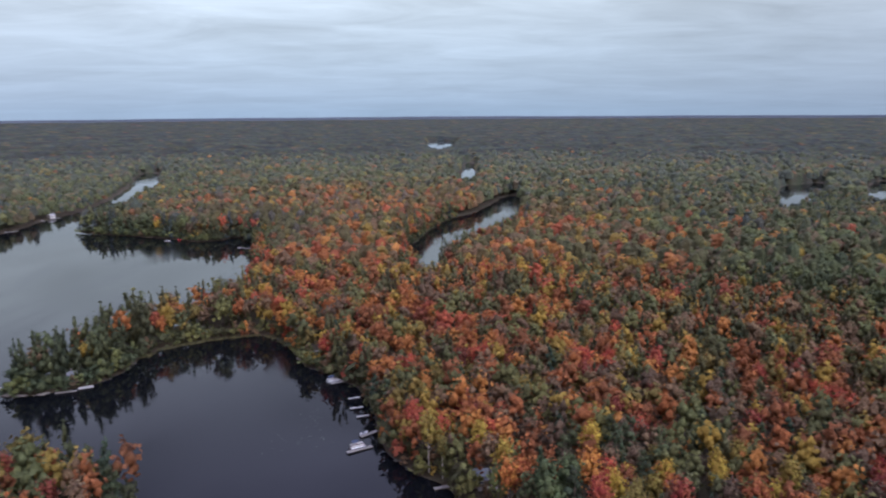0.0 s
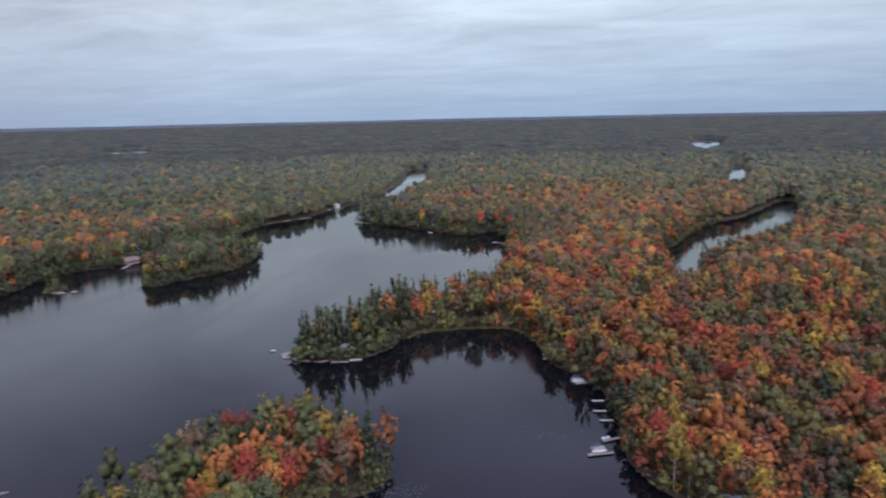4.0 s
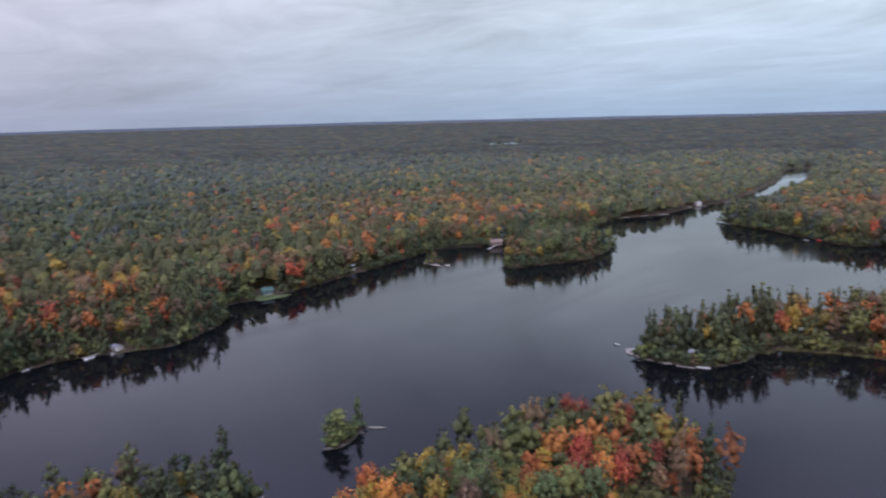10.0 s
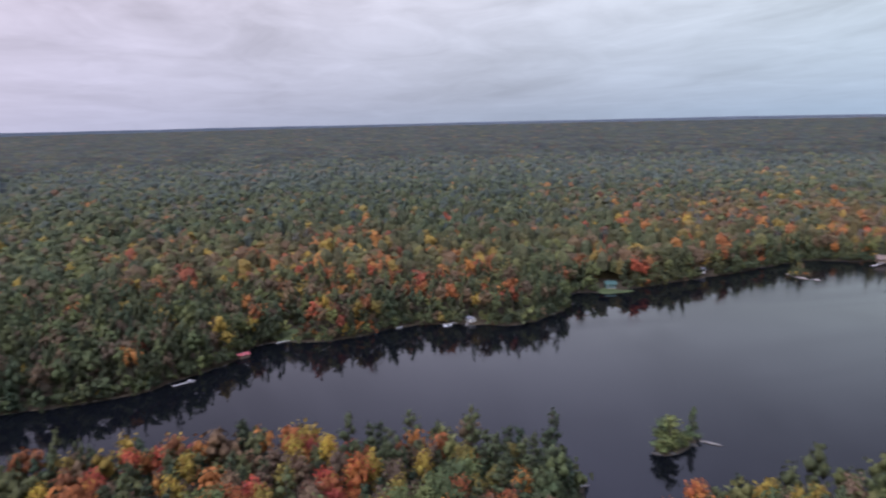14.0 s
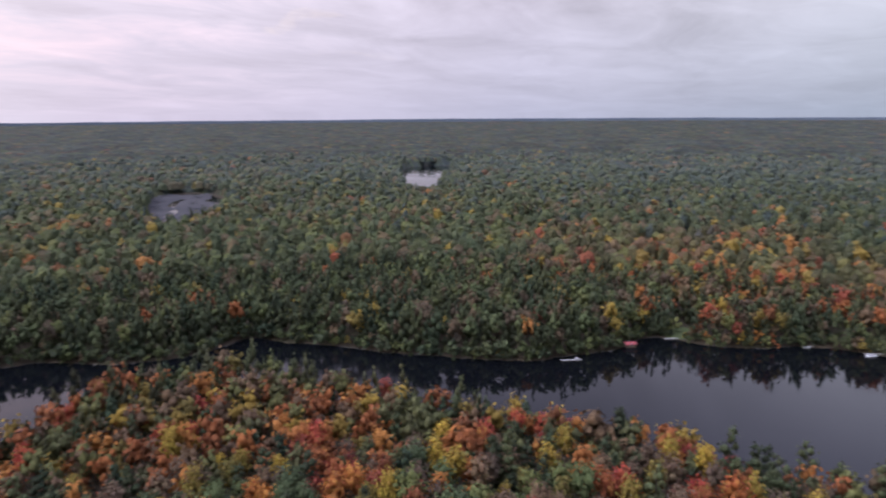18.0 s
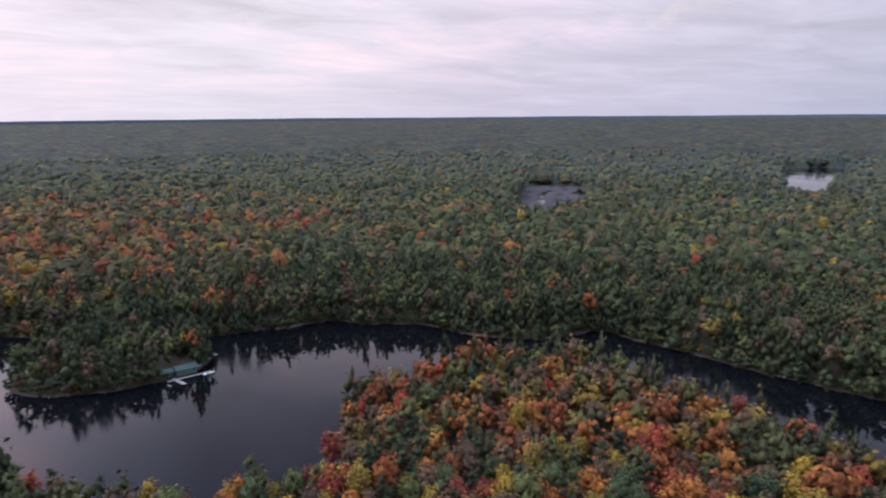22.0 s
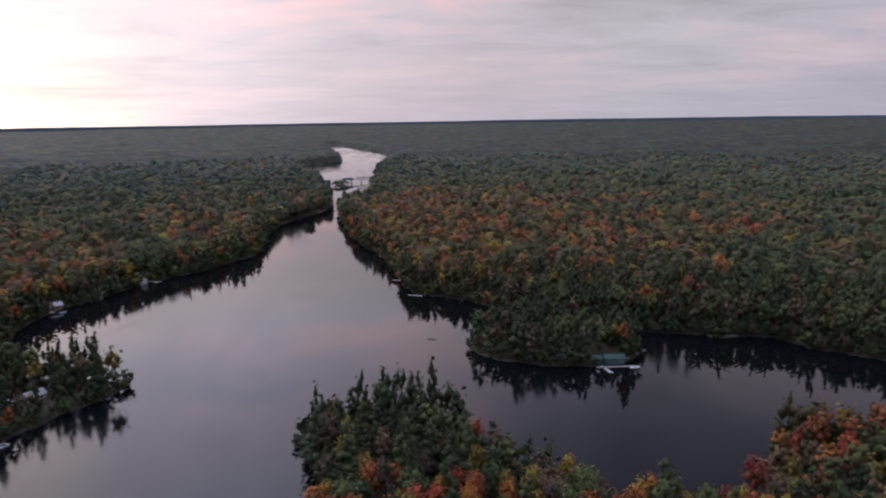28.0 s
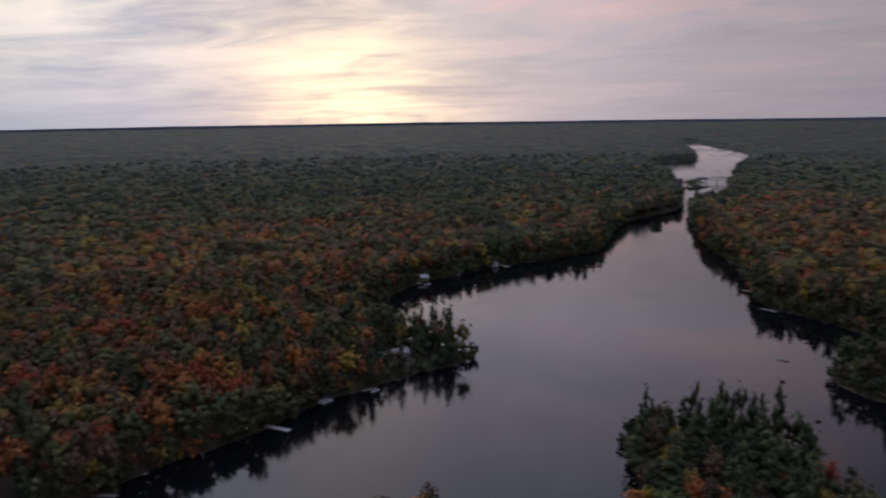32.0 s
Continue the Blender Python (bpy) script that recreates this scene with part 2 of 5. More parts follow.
def far_woods_material():
    """Woods too far to tell the trees apart: crowns as cells on the stored hue."""
    m, make = material("far_woods")
    col = make("ShaderNodeAttribute", attribute_name="hue").outputs["Color"]
    pos = make("ShaderNodeNewGeometry").outputs["Position"]
    flat = make("ShaderNodeVectorMath", operation="MULTIPLY", i0=pos, i1=(1, 1, 0)).outputs[0]
    cell = make("ShaderNodeTexVoronoi", Vector=flat, Scale=0.1)
    r = make("ShaderNodeSeparateColor", i0=cell.outputs["Color"])
    tone = make("ShaderNodeMapRange", i0=r.outputs[0], i3=0.72, i4=1.30).outputs[0]
    hsv = make("ShaderNodeHueSaturation", Color=col, Value=tone)
    grain = make("ShaderNodeTexNoise", Vector=pos, Scale=0.25, Detail=4.0, Roughness=0.7).outputs[0]
    h = math_node(make, "SUBTRACT", grain, math_node(make, "MULTIPLY", cell.outputs["Distance"], 0.09))
    return finish(m, make, hsv.outputs[0], 0.8, bump=h, strength=0.5, distance=1.6, spec=0.1)


def ground_material():
    m, make = material("forest_floor")
    pos = make("ShaderNodeNewGeometry").outputs["Position"]
    a = make("ShaderNodeTexNoise", Vector=pos, Scale=0.05, Detail=6.0, Roughness=0.65).outputs[0]
    b = make("ShaderNodeTexNoise", Vector=pos, Scale=1.3, Detail=5.0, Roughness=0.7).outputs[0]
    col = ramp(make, a, [(0.25, (0.026, 0.023, 0.015)), (0.5, (0.052, 0.039, 0.024)), (0.75, (0.038, 0.040, 0.020))])
    hsv = make("ShaderNodeHueSaturation", Color=col, Value=make("ShaderNodeMapRange", i0=b, i1=0.3, i2=0.7, i3=0.6, i4=1.4).outputs[0])
    # bare rock and wet stones along the waterline
    z = make("ShaderNodeSeparateXYZ", i0=pos).outputs[2]
    rock = ramp(make, b, [(0.3, (0.022, 0.021, 0.018)), (0.72, (0.070, 0.064, 0.055))])
    strip = make("ShaderNodeMapRange", i0=math_node(make, "MULTIPLY_ADD", a, 0.9, z), i1=0.42, i2=0.54, i3=1.0, i4=0.0).outputs[0]
    return finish(m, make, mix(make, strip, hsv.outputs[0], rock), 0.9, bump=b, strength=0.6, distance=0.4, spec=0.2)


def water_material():
    m, make = material("lake_water")
    pos = make("ShaderNodeNewGeometry").outputs["Position"]
    slick = make("ShaderNodeTexNoise", Vector=make("ShaderNodeVectorMath", operation="MULTIPLY", i0=pos, i1=(0.016, 0.0035, 0)).outputs[0], Scale=1.0, Detail=5.0, Roughness=0.55, Distortion=1.2).outputs[0]
    ripple = make("ShaderNodeTexNoise", Vector=make("ShaderNodeVectorMath", operation="MULTIPLY", i0=pos, i1=(0.9, 0.5, 0)).outputs[0], Scale=1.0, Detail=3.0, Roughness=0.6).outputs[0]
    rough = make("ShaderNodeMapRange", i0=slick, i1=0.44, i2=0.64, i3=0.015, i4=0.15).outputs[0]
    m = finish(m, make, (0.003, 0.0036, 0.0048), 0.05, bump=ripple, strength=0.04, distance=0.1, spec=0.5, ior=1.333)
    for n in m.node_tree.nodes:
        if n.type == "BSDF_PRINCIPLED":
            m.node_tree.links.new(rough, n.inputs["Roughness"])
    return m


def grained(name, dark, light, scale=6.0, stretch=(1, 1, 1), rough=0.8, metal=0.0, spec=0.3, strength=0.4):
    m, make = material(name)
    pos = make("ShaderNodeTexCoord").outputs["Object"]
    v = make("ShaderNodeVectorMath", operation="MULTIPLY", i0=pos, i1=stretch).outputs[0]
    a = make("ShaderNodeTexNoise", Vector=v, Scale=scale, Detail=6.0, Roughness=0.65).outputs[0]
    b = make("ShaderNodeTexNoise", Vector=pos, Scale=0.5, Detail=3.0).outputs[0]
    own = make("ShaderNodeObjectInfo").outputs["Random"]
    f = math_node(make, "ADD", math_node(make, "MULTIPLY_ADD", a, 0.7, math_node(make, "MULTIPLY", b, 0.3)), math_node(make, "MULTIPLY_ADD", own, 0.2, -0.1))
    col = ramp(make, f, [(0.3, dark), (0.7, light)])
    return finish(m, make, col, rough, metal, bump=a, strength=strength, distance=0.03, spec=spec)


LEAVES = {k: leaf_material(k) for k in KINDS}
WOODS = wood_leaf_material()
FAR_WOODS = far_woods_material()
FLOOR = ground_material()
WATER = water_material()
# ridge colour with the blue of distance haze mixed in
HAZY_HILLS = grained("hazed_ridges", (0.060, 0.074, 0.090), (0.085, 0.100, 0.120), 0.004, (1, 1, 12), 0.9, spec=0.0, strength=0.0)
BARK = grained("bark", (0.05, 0.04, 0.032), (0.14, 0.115, 0.09), 3.0, (1, 1, 0.2))
PALE_BARK = grained("pale_bark", (0.20, 0.18, 0.15), (0.46, 0.43, 0.38), 3.0, (1, 1, 0.6))

# ---- plan of the shores, metres; the camera hangs over the origin ----
COVE = [(0, 207), (-12, 217), (-21, 229), (-25, 245), (-29, 267), (-39, 292), (-55, 307), (-71, 321), (-81, 348), (-95, 365), (-112, 363),
        (-126, 356), (-137, 350), (-147, 341), (-151, 333), (-151, 315), (-154, 301), (-162, 291), (-172, 286), (-181, 282), (-194, 283)]
PENINSULA_BACK = [(-199, 291), (-189, 305), (-180, 321), (-175, 341), (-165, 367), (-151, 388), (-139, 408), (-131, 433), (-139, 507), (-163, 579), (-164, 613),
                  (-183, 640)]
NORTH_HEAD = [(-198, 678), (-223, 643), (-273, 667), (-332, 686), (-374, 701), (-381, 716), (-383, 765), (-405, 844), (-425, 949), (-468, 1132),
              (-597, 1462), (-608, 1378), (-530, 1185), (-475, 1001), (-453, 889), (-448, 836)]
WEST_SHORE = [(-458, 806), (-447, 718), (-457, 683), (-471, 633), (-448, 592), (-450, 454), (-466, 427), (-481, 400), (-474, 371), (-460, 328), (-448, 281),
              (-443, 258), (-432, 214), (-431, 196), (-435, 183), (-432, 171), (-393, 156), (-388, 146), (-373, 123), (-377, 104), (-386, 86), (-391, 53),
              (-375, 25), (-372, 3), (-378, -13), (-378, -28), (-365, -33), (-350, -41), (-338, -54), (-330, -66), (-318, -76), (-317, -89), (-315, -101),
              ]
SOUTH_REACH = [(-316, -79), (-311, -110), (-308, -132), (-305, -155), (-306, -174), (-305, -192), (-301, -210), (-304, -234), (-281, -234), (-261, -245),
               (-243, -266), (-240, -281), (-235, -305), (-216, -322), (-206, -330), (-203, -343), (-191, -347), (-175, -350), (-173, -349), (-155, -357),
               (-133, -364), (-94, -382), (-66, -411), (-48, -435), (-25, -455), (-7, -464), (1, -496)]
RIGHT_BANK = [(2, -515), (11, -572), (22, -611), (37, -653), (50, -707), (64, -788), (75, -848), (82, -901), (76, -948), (53, -1009), (58, -1324),
              (52, -1626), (25, -2100), (60, -2485), (117, -2671), (270, -3210), (316, -3093)]
LEFT_BANK = [(165, -2124), (146, -1910), (168, -1905), (250, -1716), (170, -1450), (137, -1342), (116, -1149), (94, -998), (89, -960), (104, -884),
             (136, -808), (137, -700), (125, -622), (145, -587), (161, -555), (190, -525), (207, -474), (223, -453), (227, -418), (220, -385), (229, -370),
             ]
HOUSE_POINT = [(213, -341), (187, -328), (152, -323), (131, -317), (125, -311), (130, -298), (139, -286), (147, -274), (155, -254), (162, -242), (167, -235),
               (170, -212), (172, -198)]
ISLAND_WEST = [(-388, 388), (-377, 380), (-371, 392), (-367, 415), (-354, 435), (-355, 467), (-373, 513), (-389, 538), (-366, 495), (-387, 503), (-423, 497),
               (-437, 473), (-423, 436), (-394, 396)]
ISLET = [(-444, 351), (-435, 347), (-425, 352), (-431, 360), (-443, 365), (-451, 361)]
ISLAND_BOAT = [(-35, -354), (-36, -341), (-43, -330), (-61, -319), (-77, -315), (-90, -314), (-103, -313), (-116, -323), (-122, -333), (-115, -344),
               (-99, -356), (-80, -369), (-60, -376), (-44, -367)]
ISLET_PINES = [(-217, 120), (-210, 119), (-208, 122), (-212, 132), (-216, 139), (-220, 140), (-222, 134), (-222, 127)]
NEAR_A = [(-122, 161), (-99, 179), (-95, 192), (-97, 201), (-97, 199), (-111, 204), (-118, 205), (-122, 205), (-140, 206), (-163, 191), (-164, 169),
          (-161, 149), (-165, 135), (-164, 123), (-163, 108), (-157, 93), (-133, 69), (-93, 33), (-83, 107)]
NEAR_B = [(-195, 87), (-208, 86), (-207, 68), (-219, 48), (-221, 29), (-224, 7), (-231, -24), (-236, -53), (-232, -81), (-233, -113), (-237, -144),
          (-239, -167), (-237, -184), (-228, -200), (-207, -221), (-173, -224), (-139, -225), (-127, -219), (-117, -203), (-107, -187), (-95, -176),
          (-79, -181), (-63, -187), (-53, -197), (-32, -213), (-24, -229), (-17, -251), (3, -261), (19, -259), (33, -253), (42, -255), (40, -244),
          (34, -230), (24, -200), (30, -168), (60, -152), (78, -160), (90, -156), (96, -146), (107, -107), (93, -27), (27, 40), (-53, 60), (-133, 51),
          (-171, 67)]
POND_MID = [(-1460, -664), (-1534, -608), (-1555, -574), (-1093, -434), (-996, -412), (-1011, -439), (-1086, -492)]
POND_MARSH = [(-823, -793), (-884, -741), (-791, -623), (-640, -522), (-571, -500), (-535, -520), (-571, -564)]
POND_FAR_E = [(-69, 2910), (14, 2954), (69, 2782), (10, 2120), (-43, 2201)]
POND_G = [(51, 1667), (77, 1664), (52, 1207), (41, 1079), (24, 1061), (31, 1209)]
RIVER_POND = [(-41, 610), (-26, 631), (-15, 705), (10, 789), (37, 824), (63, 906), (89, 991), (109, 1003), (89, 773), (66, 699), (34, 641), (15, 613),
              (-2, 537), (-3, 470), (-10, 455), (-17, 470), (-23, 550)]
POND_R1 = [(534, 1101), (568, 1117), (636, 1158), (605, 1097), (442, 852), (405, 813), (380, 777)]
POND_R2 = [(707, 1153), (762, 1178), (724, 1090), (550, 859), (542, 878)]
POND_W = [(-2379, 2320), (-2273, 2361), (-2025, 2088), (-2134, 2091)]
POND_SMALL = [(-742, -193), (-748, -184), (-721, -175), (-679, -175)]
BEHIND = [(190, -157), (188, -143), (220, -80), (200, 27), (147, 80), (80, 127), (27, 173)]
BRIDGE_ISLET = [(88, -1230), (114, -1227), (122, -1250), (112, -1276), (90, -1272)]


def smooth(points, closed=True, times=1):
    """Round an outline's corners."""
    p = np.array(points, float)
    for _ in range(times):
        q = np.roll(p, -1, 0)
        p = np.stack([p * 0.75 + q * 0.25, p * 0.25 + q * 0.75], 1).reshape(-1, 2)
    return p


def signed(poly, x, y):
    """Metres inside an outline (positive) or outside it (negative)."""
    best = np.full(x.shape, 1e18)
    inside = np.zeros(x.shape, bool)
    n = len(poly)
    for i in range(n):
        ax, ay = poly[i]
        bx, by = poly[(i + 1) % n]
        dx, dy = bx - ax, by - ay
        if dx * dx + dy * dy < 1e-9:
            continue
        t = np.clip(((x - ax) * dx + (y - ay) * dy) / (dx * dx + dy * dy), 0, 1)
        best = np.minimum(best, (x - ax - t * dx) ** 2 + (y - ay - t * dy) ** 2)
        if ay != by:
            inside ^= ((ay > y) != (by > y)) & (x < ax + (y - ay) / (by - ay) * dx)
    d = np.sqrt(best)
    return np.where(inside, d, -d)


LAKE_LINE = smooth(COVE + PENINSULA_BACK + NORTH_HEAD + WEST_SHORE + SOUTH_REACH + RIGHT_BANK + LEFT_BANK + HOUSE_POINT + BEHIND)
ISLANDS = [smooth(p, times=2) for p in (ISLAND_WEST, ISLET, ISLAND_BOAT, ISLET_PINES, NEAR_A, NEAR_B, BRIDGE_ISLET)]
ISLANDS += [smooth([(cx + a * math.cos(t), cy + b * math.sin(t)) for t in np.arange(8) * math.pi / 4]) for cx, cy, a, b in ((-672, -672, 26, 34), (-640, -640, 30, 24), (-800, -668, 34, 16))]
PONDS = [smooth(p, times=2) for p in (POND_MID, POND_MARSH, POND_FAR_E, POND_G, RIVER_POND, POND_R1, POND_R2, POND_W, POND_SMALL)]


PONDS.append(np.array([(-2050 + 0.71 * (300 * math.cos(t) + 75 * math.sin(t)) * -1, 2060 + 0.71 * (300 * math.cos(t) - 75 * math.sin(t))) for t in np.arange(24) * math.pi / 12]))


def waves(x, y, size, seed):
    """A cheap smooth field of about -1 to 1."""
    g = np.random.RandomState(seed)
    out = np.zeros(x.shape)
    for i in range(7):
        a, p = g.uniform(0, 6.283, 2)
        k = 6.283 / (size * g.uniform(0.6, 1.7))
        out += np.sin((x * math.cos(a) + y * math.sin(a)) * k + p + 1.3 * np.sin((x * math.sin(a) - y * math.cos(a)) * k * 0.6 + p * 2))
    return out / 3.2


def inland(x, y):
    """Metres from the water, negative on it."""
    water = signed(LAKE_LINE, x, y)
    for p in ISLANDS:
        water = np.minimum(water, -signed(p, x, y))
    for p in PONDS:
        water = np.maximum(water, signed(p, x, y))
    r = np.hypot(x, y)
    return -water + waves(x, y, 17, 3) * np.clip(r / 400, 0.5, 1.6) * 0.8 + waves(x, y, 6, 4) * 0.35


def rise(r):
    """The land swells gently toward the horizon."""
    return 50.0 * np.clip((r - 3200) / 1700, 0, 1) ** 1.1


def ground_height(x, y, d):
    r = np.hypot(x, y)
    land = np.minimum(0.28 * d, 0.9) + 2.6 * (1 - np.exp(-np.maximum(d, 0) / 60)) + np.clip(d / 60, 0, 1) * 1.2 * waves(x, y, 190, 5)
    return np.where(d > 0, np.maximum(land, np.minimum(0.1 * d, 0.5)), np.maximum(0.35 * d, -3.0)) + rise(r)


def raw_mesh(name, verts, tris, mat, smooth_faces=False, hue=None):
    me = bpy.data.meshes.new(name)
    me.vertices.add(len(verts))
    me.vertices.foreach_set("co", np.ascontiguousarray(verts, np.float32).ravel())
    me.loops.add(len(tris) * 3)
    me.loops.foreach_set("vertex_index", np.ascontiguousarray(tris, np.int32).ravel())
    me.polygons.add(len(tris))
    me.polygons.foreach_set("loop_start", np.arange(0, len(tris) * 3, 3, dtype=np.int32))
    me.polygons.foreach_set("use_smooth", np.full(len(tris), smooth_faces))
    me.materials.append(mat)
    if hue is not None:
        at = me.color_attributes.new("hue", "FLOAT_COLOR", "POINT")
        at.data.foreach_set("color", np.ascontiguousarray(np.c_[hue, np.ones(len(hue))], np.float32).ravel())
    me.update(calc_edges=True)
    return me


def polar_grid(radii, angles, closed):
    nr, na = len(radii), len(angles)
    a, r = np.meshgrid(angles, radii)
    x, y = -r * np.sin(a), r * np.cos(a)
    i, j = np.meshgrid(np.arange(nr - 1), np.arange(na if closed else na - 1), indexing="ij")
    k = (j + 1) % na
    q = np.stack([i * na + j, (i + 1) * na + j, (i + 1) * na + k, i * na + k], -1).reshape(-1, 4)
    tris = np.concatenate([q[:, [0, 2, 1]], q[:, [0, 3, 2]]])
    return x.ravel(), y.ravel(), tris


def build_ground():
    radii = [0.0, 50.0, 95.0]
    while radii[-1] < 4930:
        radii.append(radii[-1] * (1.019 if radii[-1] < 1500 else 1.05) if radii[-1] > 120 else radii[-1] + 6)
    x, y, tris = polar_grid(np.array(radii), np.linspace(0, 2 * math.pi, 660, endpoint=False), True)
    d = inland(x, y)
    z = ground_height(x, y, d)
    me = raw_mesh("ground", np.c_[x, y, z], tris, FLOOR, True)
    tagged(new("ground", me), "forest floor of leaf litter and shore rock", "ground", kind="structure")
    # backdrop of ridges that closes the horizon, its blue-grey painted in as haze
    n = 900
    a = np.linspace(0, 2 * math.pi, n, endpoint=False)
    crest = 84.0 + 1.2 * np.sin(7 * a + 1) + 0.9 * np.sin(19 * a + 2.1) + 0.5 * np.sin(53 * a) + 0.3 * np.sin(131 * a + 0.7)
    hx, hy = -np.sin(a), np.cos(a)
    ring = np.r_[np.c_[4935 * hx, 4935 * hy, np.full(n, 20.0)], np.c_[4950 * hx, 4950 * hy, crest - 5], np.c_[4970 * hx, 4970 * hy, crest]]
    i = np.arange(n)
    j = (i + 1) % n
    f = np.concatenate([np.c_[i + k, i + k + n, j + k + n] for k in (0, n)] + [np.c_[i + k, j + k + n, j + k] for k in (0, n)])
    tagged(new("backdrop", raw_mesh("backdrop", ring, f, HAZY_HILLS, True)), "far wooded ridges along the horizon, coloured blue as haze", "hills", kind="structure")
    # the water lies level through every hollow
    x, y, tris = polar_grid(np.array([0.0, 3450]), np.linspace(0, 2 * math.pi, 24, endpoint=False), True)
    me = raw_mesh("water", np.c_[x, y, np.zeros(len(x))], tris, WATER)
    tagged(new("water", me), "still dark lake water mirroring the sky", "lake", kind="structure")


build_ground()

# ---- trees ----
ICO = bmesh.new()
bmesh.ops.create_icosphere(ICO, subdivisions=1, radius=1)
ICO.verts.ensure_lookup_table()
ICO_V = np.array([v.co[:] for v in ICO.verts])
ICO_F = np.array([[v.index for v in f.verts] for f in ICO.faces])
ICO.free()


def tufts(centres, normals, size, g, narrow=1.0):
    """Leaf clumps: small folded leaves that face about the given way."""
    n = len(centres)
    nn = normals + g.normal(0, 0.45, (n, 3))
    nn /= np.linalg.norm(nn, axis=1)[:, None]
    u = np.cross(nn, g.normal(0, 1, (n, 3)))
    u /= np.linalg.norm(u, axis=1)[:, None]
    v = np.cross(nn, u)
    s = size * g.uniform(0.7, 1.3, (n, 1))
    w = s * g.uniform(0.6, 1.0, (n, 1)) * narrow
    bend = nn * s * 0.25
    pts = np.stack([centres - u * s - bend, centres - v * w, centres + u * s - bend, centres + v * w], 1).reshape(-1, 3)
    b = np.arange(n)[:, None] * 4
    return pts, np.concatenate([b + [0, 1, 3], b + [1, 2, 3]], 0)


OCT_V = np.array([(1, 0, 0), (0, 1, 0), (-1, 0, 0), (0, -1, 0), (0, 0, 1), (0, 0, -1)], float)
OCT_F = np.array([(0, 1, 4), (1, 2, 4), (2, 3, 4), (3, 0, 4), (1, 0, 5), (2, 1, 5), (3, 2, 5), (0, 3, 5)])


def join(parts):
    vs, fs, k = [], [], 0
    for v, f in parts:
        vs.append(v)
        fs.append(f + k)
        k += len(v)
    return np.concatenate(vs), np.concatenate(fs)


def lobed(g, centres, radii, leaves, size, narrow=1.0):
    """Leaf clumps over overlapping lobes, each about a dark core."""
    parts = []
    for c, r in zip(centres, radii):
        parts.append((OCT_V * g.uniform(0.85, 1.15, (6, 1)) * (r * (0.73 if narrow == 1 else 0.82)) + c, OCT_F))
    i = g.randint(0, len(centres), leaves * 6)
    n = g.normal(0, 1, (leaves * 6, 3)) + [0, 0, 0.35]
    n /= np.linalg.norm(n, axis=1)[:, None]
    p = centres[i] + n * radii[i] * g.uniform(0.84, 1.24, (leaves * 6, 1))
    deep = np.min(np.linalg.norm((p[:, None] - centres[None]) / radii[None], axis=2), 1)
    pick = np.where(deep > 0.80)[0][:leaves]
    loose = p[pick] + g.normal(0, (0.3 + 0.35 * size) * narrow ** 2, (len(pick), 3))
    parts.append(tufts(loose, n[pick], size, g, narrow))
    return join(parts)


def round_crown(g, lobes, leaves, size, top=15.0, wide=3.7, low=0.34):
    """A broadleaf crown: a full dome of overlapping lobes."""
    cz, hz = top * (1 + low) / 2, top * (1 - low) / 2
    centres, radii = [], []
    for i in range(lobes):
        q = (i + 0.5) / lobes
        up = 1 - 1.6 * q
        a, flat = i * 2.4 + g.uniform(-0.3, 0.3), math.sqrt(1 - up * up)
        k = g.uniform(0.34, 0.58)
        centres.append((wide * k * flat * math.cos(a), wide * k * flat * math.sin(a), cz + hz * 0.55 * up * g.uniform(0.8, 1.15)))
        s = g.uniform(0.40, 0.56) if lobes > 7 else g.uniform(0.48, 0.62)
        radii.append((wide * s, wide * s, hz * s * 0.9))
    return lobed(g, np.array(centres), np.array(radii), leaves, size)


def bough_crown(g, lobes, leaves, size, top=21.0, wide=3.8, low=0.20, cone=False):
    """A conifer's crown: ragged boughs set round the trunk, no two of a length."""
    centres, radii = [], []
    for i in range(lobes):
        q = (i + 0.5) / lobes
        reach = wide * ((1 - q) ** 0.6 * 0.95 + 0.10 if cone else (1 - 0.62 * q ** 3)) * g.uniform(0.55, 1.15)
        a = i * 2.4 + g.uniform(-0.7, 0.7)
        s = max(reach * 0.58, 0.24 * wide)
        centres.append((reach * 0.50 * math.cos(a), reach * 0.50 * math.sin(a), top * (low + (0.93 - low) * q) + g.uniform(-0.9, 0.9) * (1 - q)))
        radii.append((s, s, max(0.55 * s, top * (1 - low) / lobes * 1.3)))
    return lobed(g, np.array(centres), np.array(radii), leaves, size, 0.7)


def dome(g, top, wide):
    """A far crown: an uneven dome of few faces."""
    t = np.arange(5) * 1.2566 + g.uniform(0, 1)
    rings = [(0.42, 1.0), (0.83, 0.74)]
    pts = [(wide * k * w * math.cos(a), wide * k * w * math.sin(a), top * h * u) for h, k in rings for a, w, u in zip(t, g.uniform(0.75, 1.25, 5), g.uniform(0.9, 1.1, 5))] + [(0, 0, top)]
    f = []
    for i in range(5):
        j = (i + 1) % 5
        f += [(i, j, 5 + j), (i, 5 + j, 5 + i), (5 + i, 5 + j, 10)]
    return np.array(pts), np.array(f)


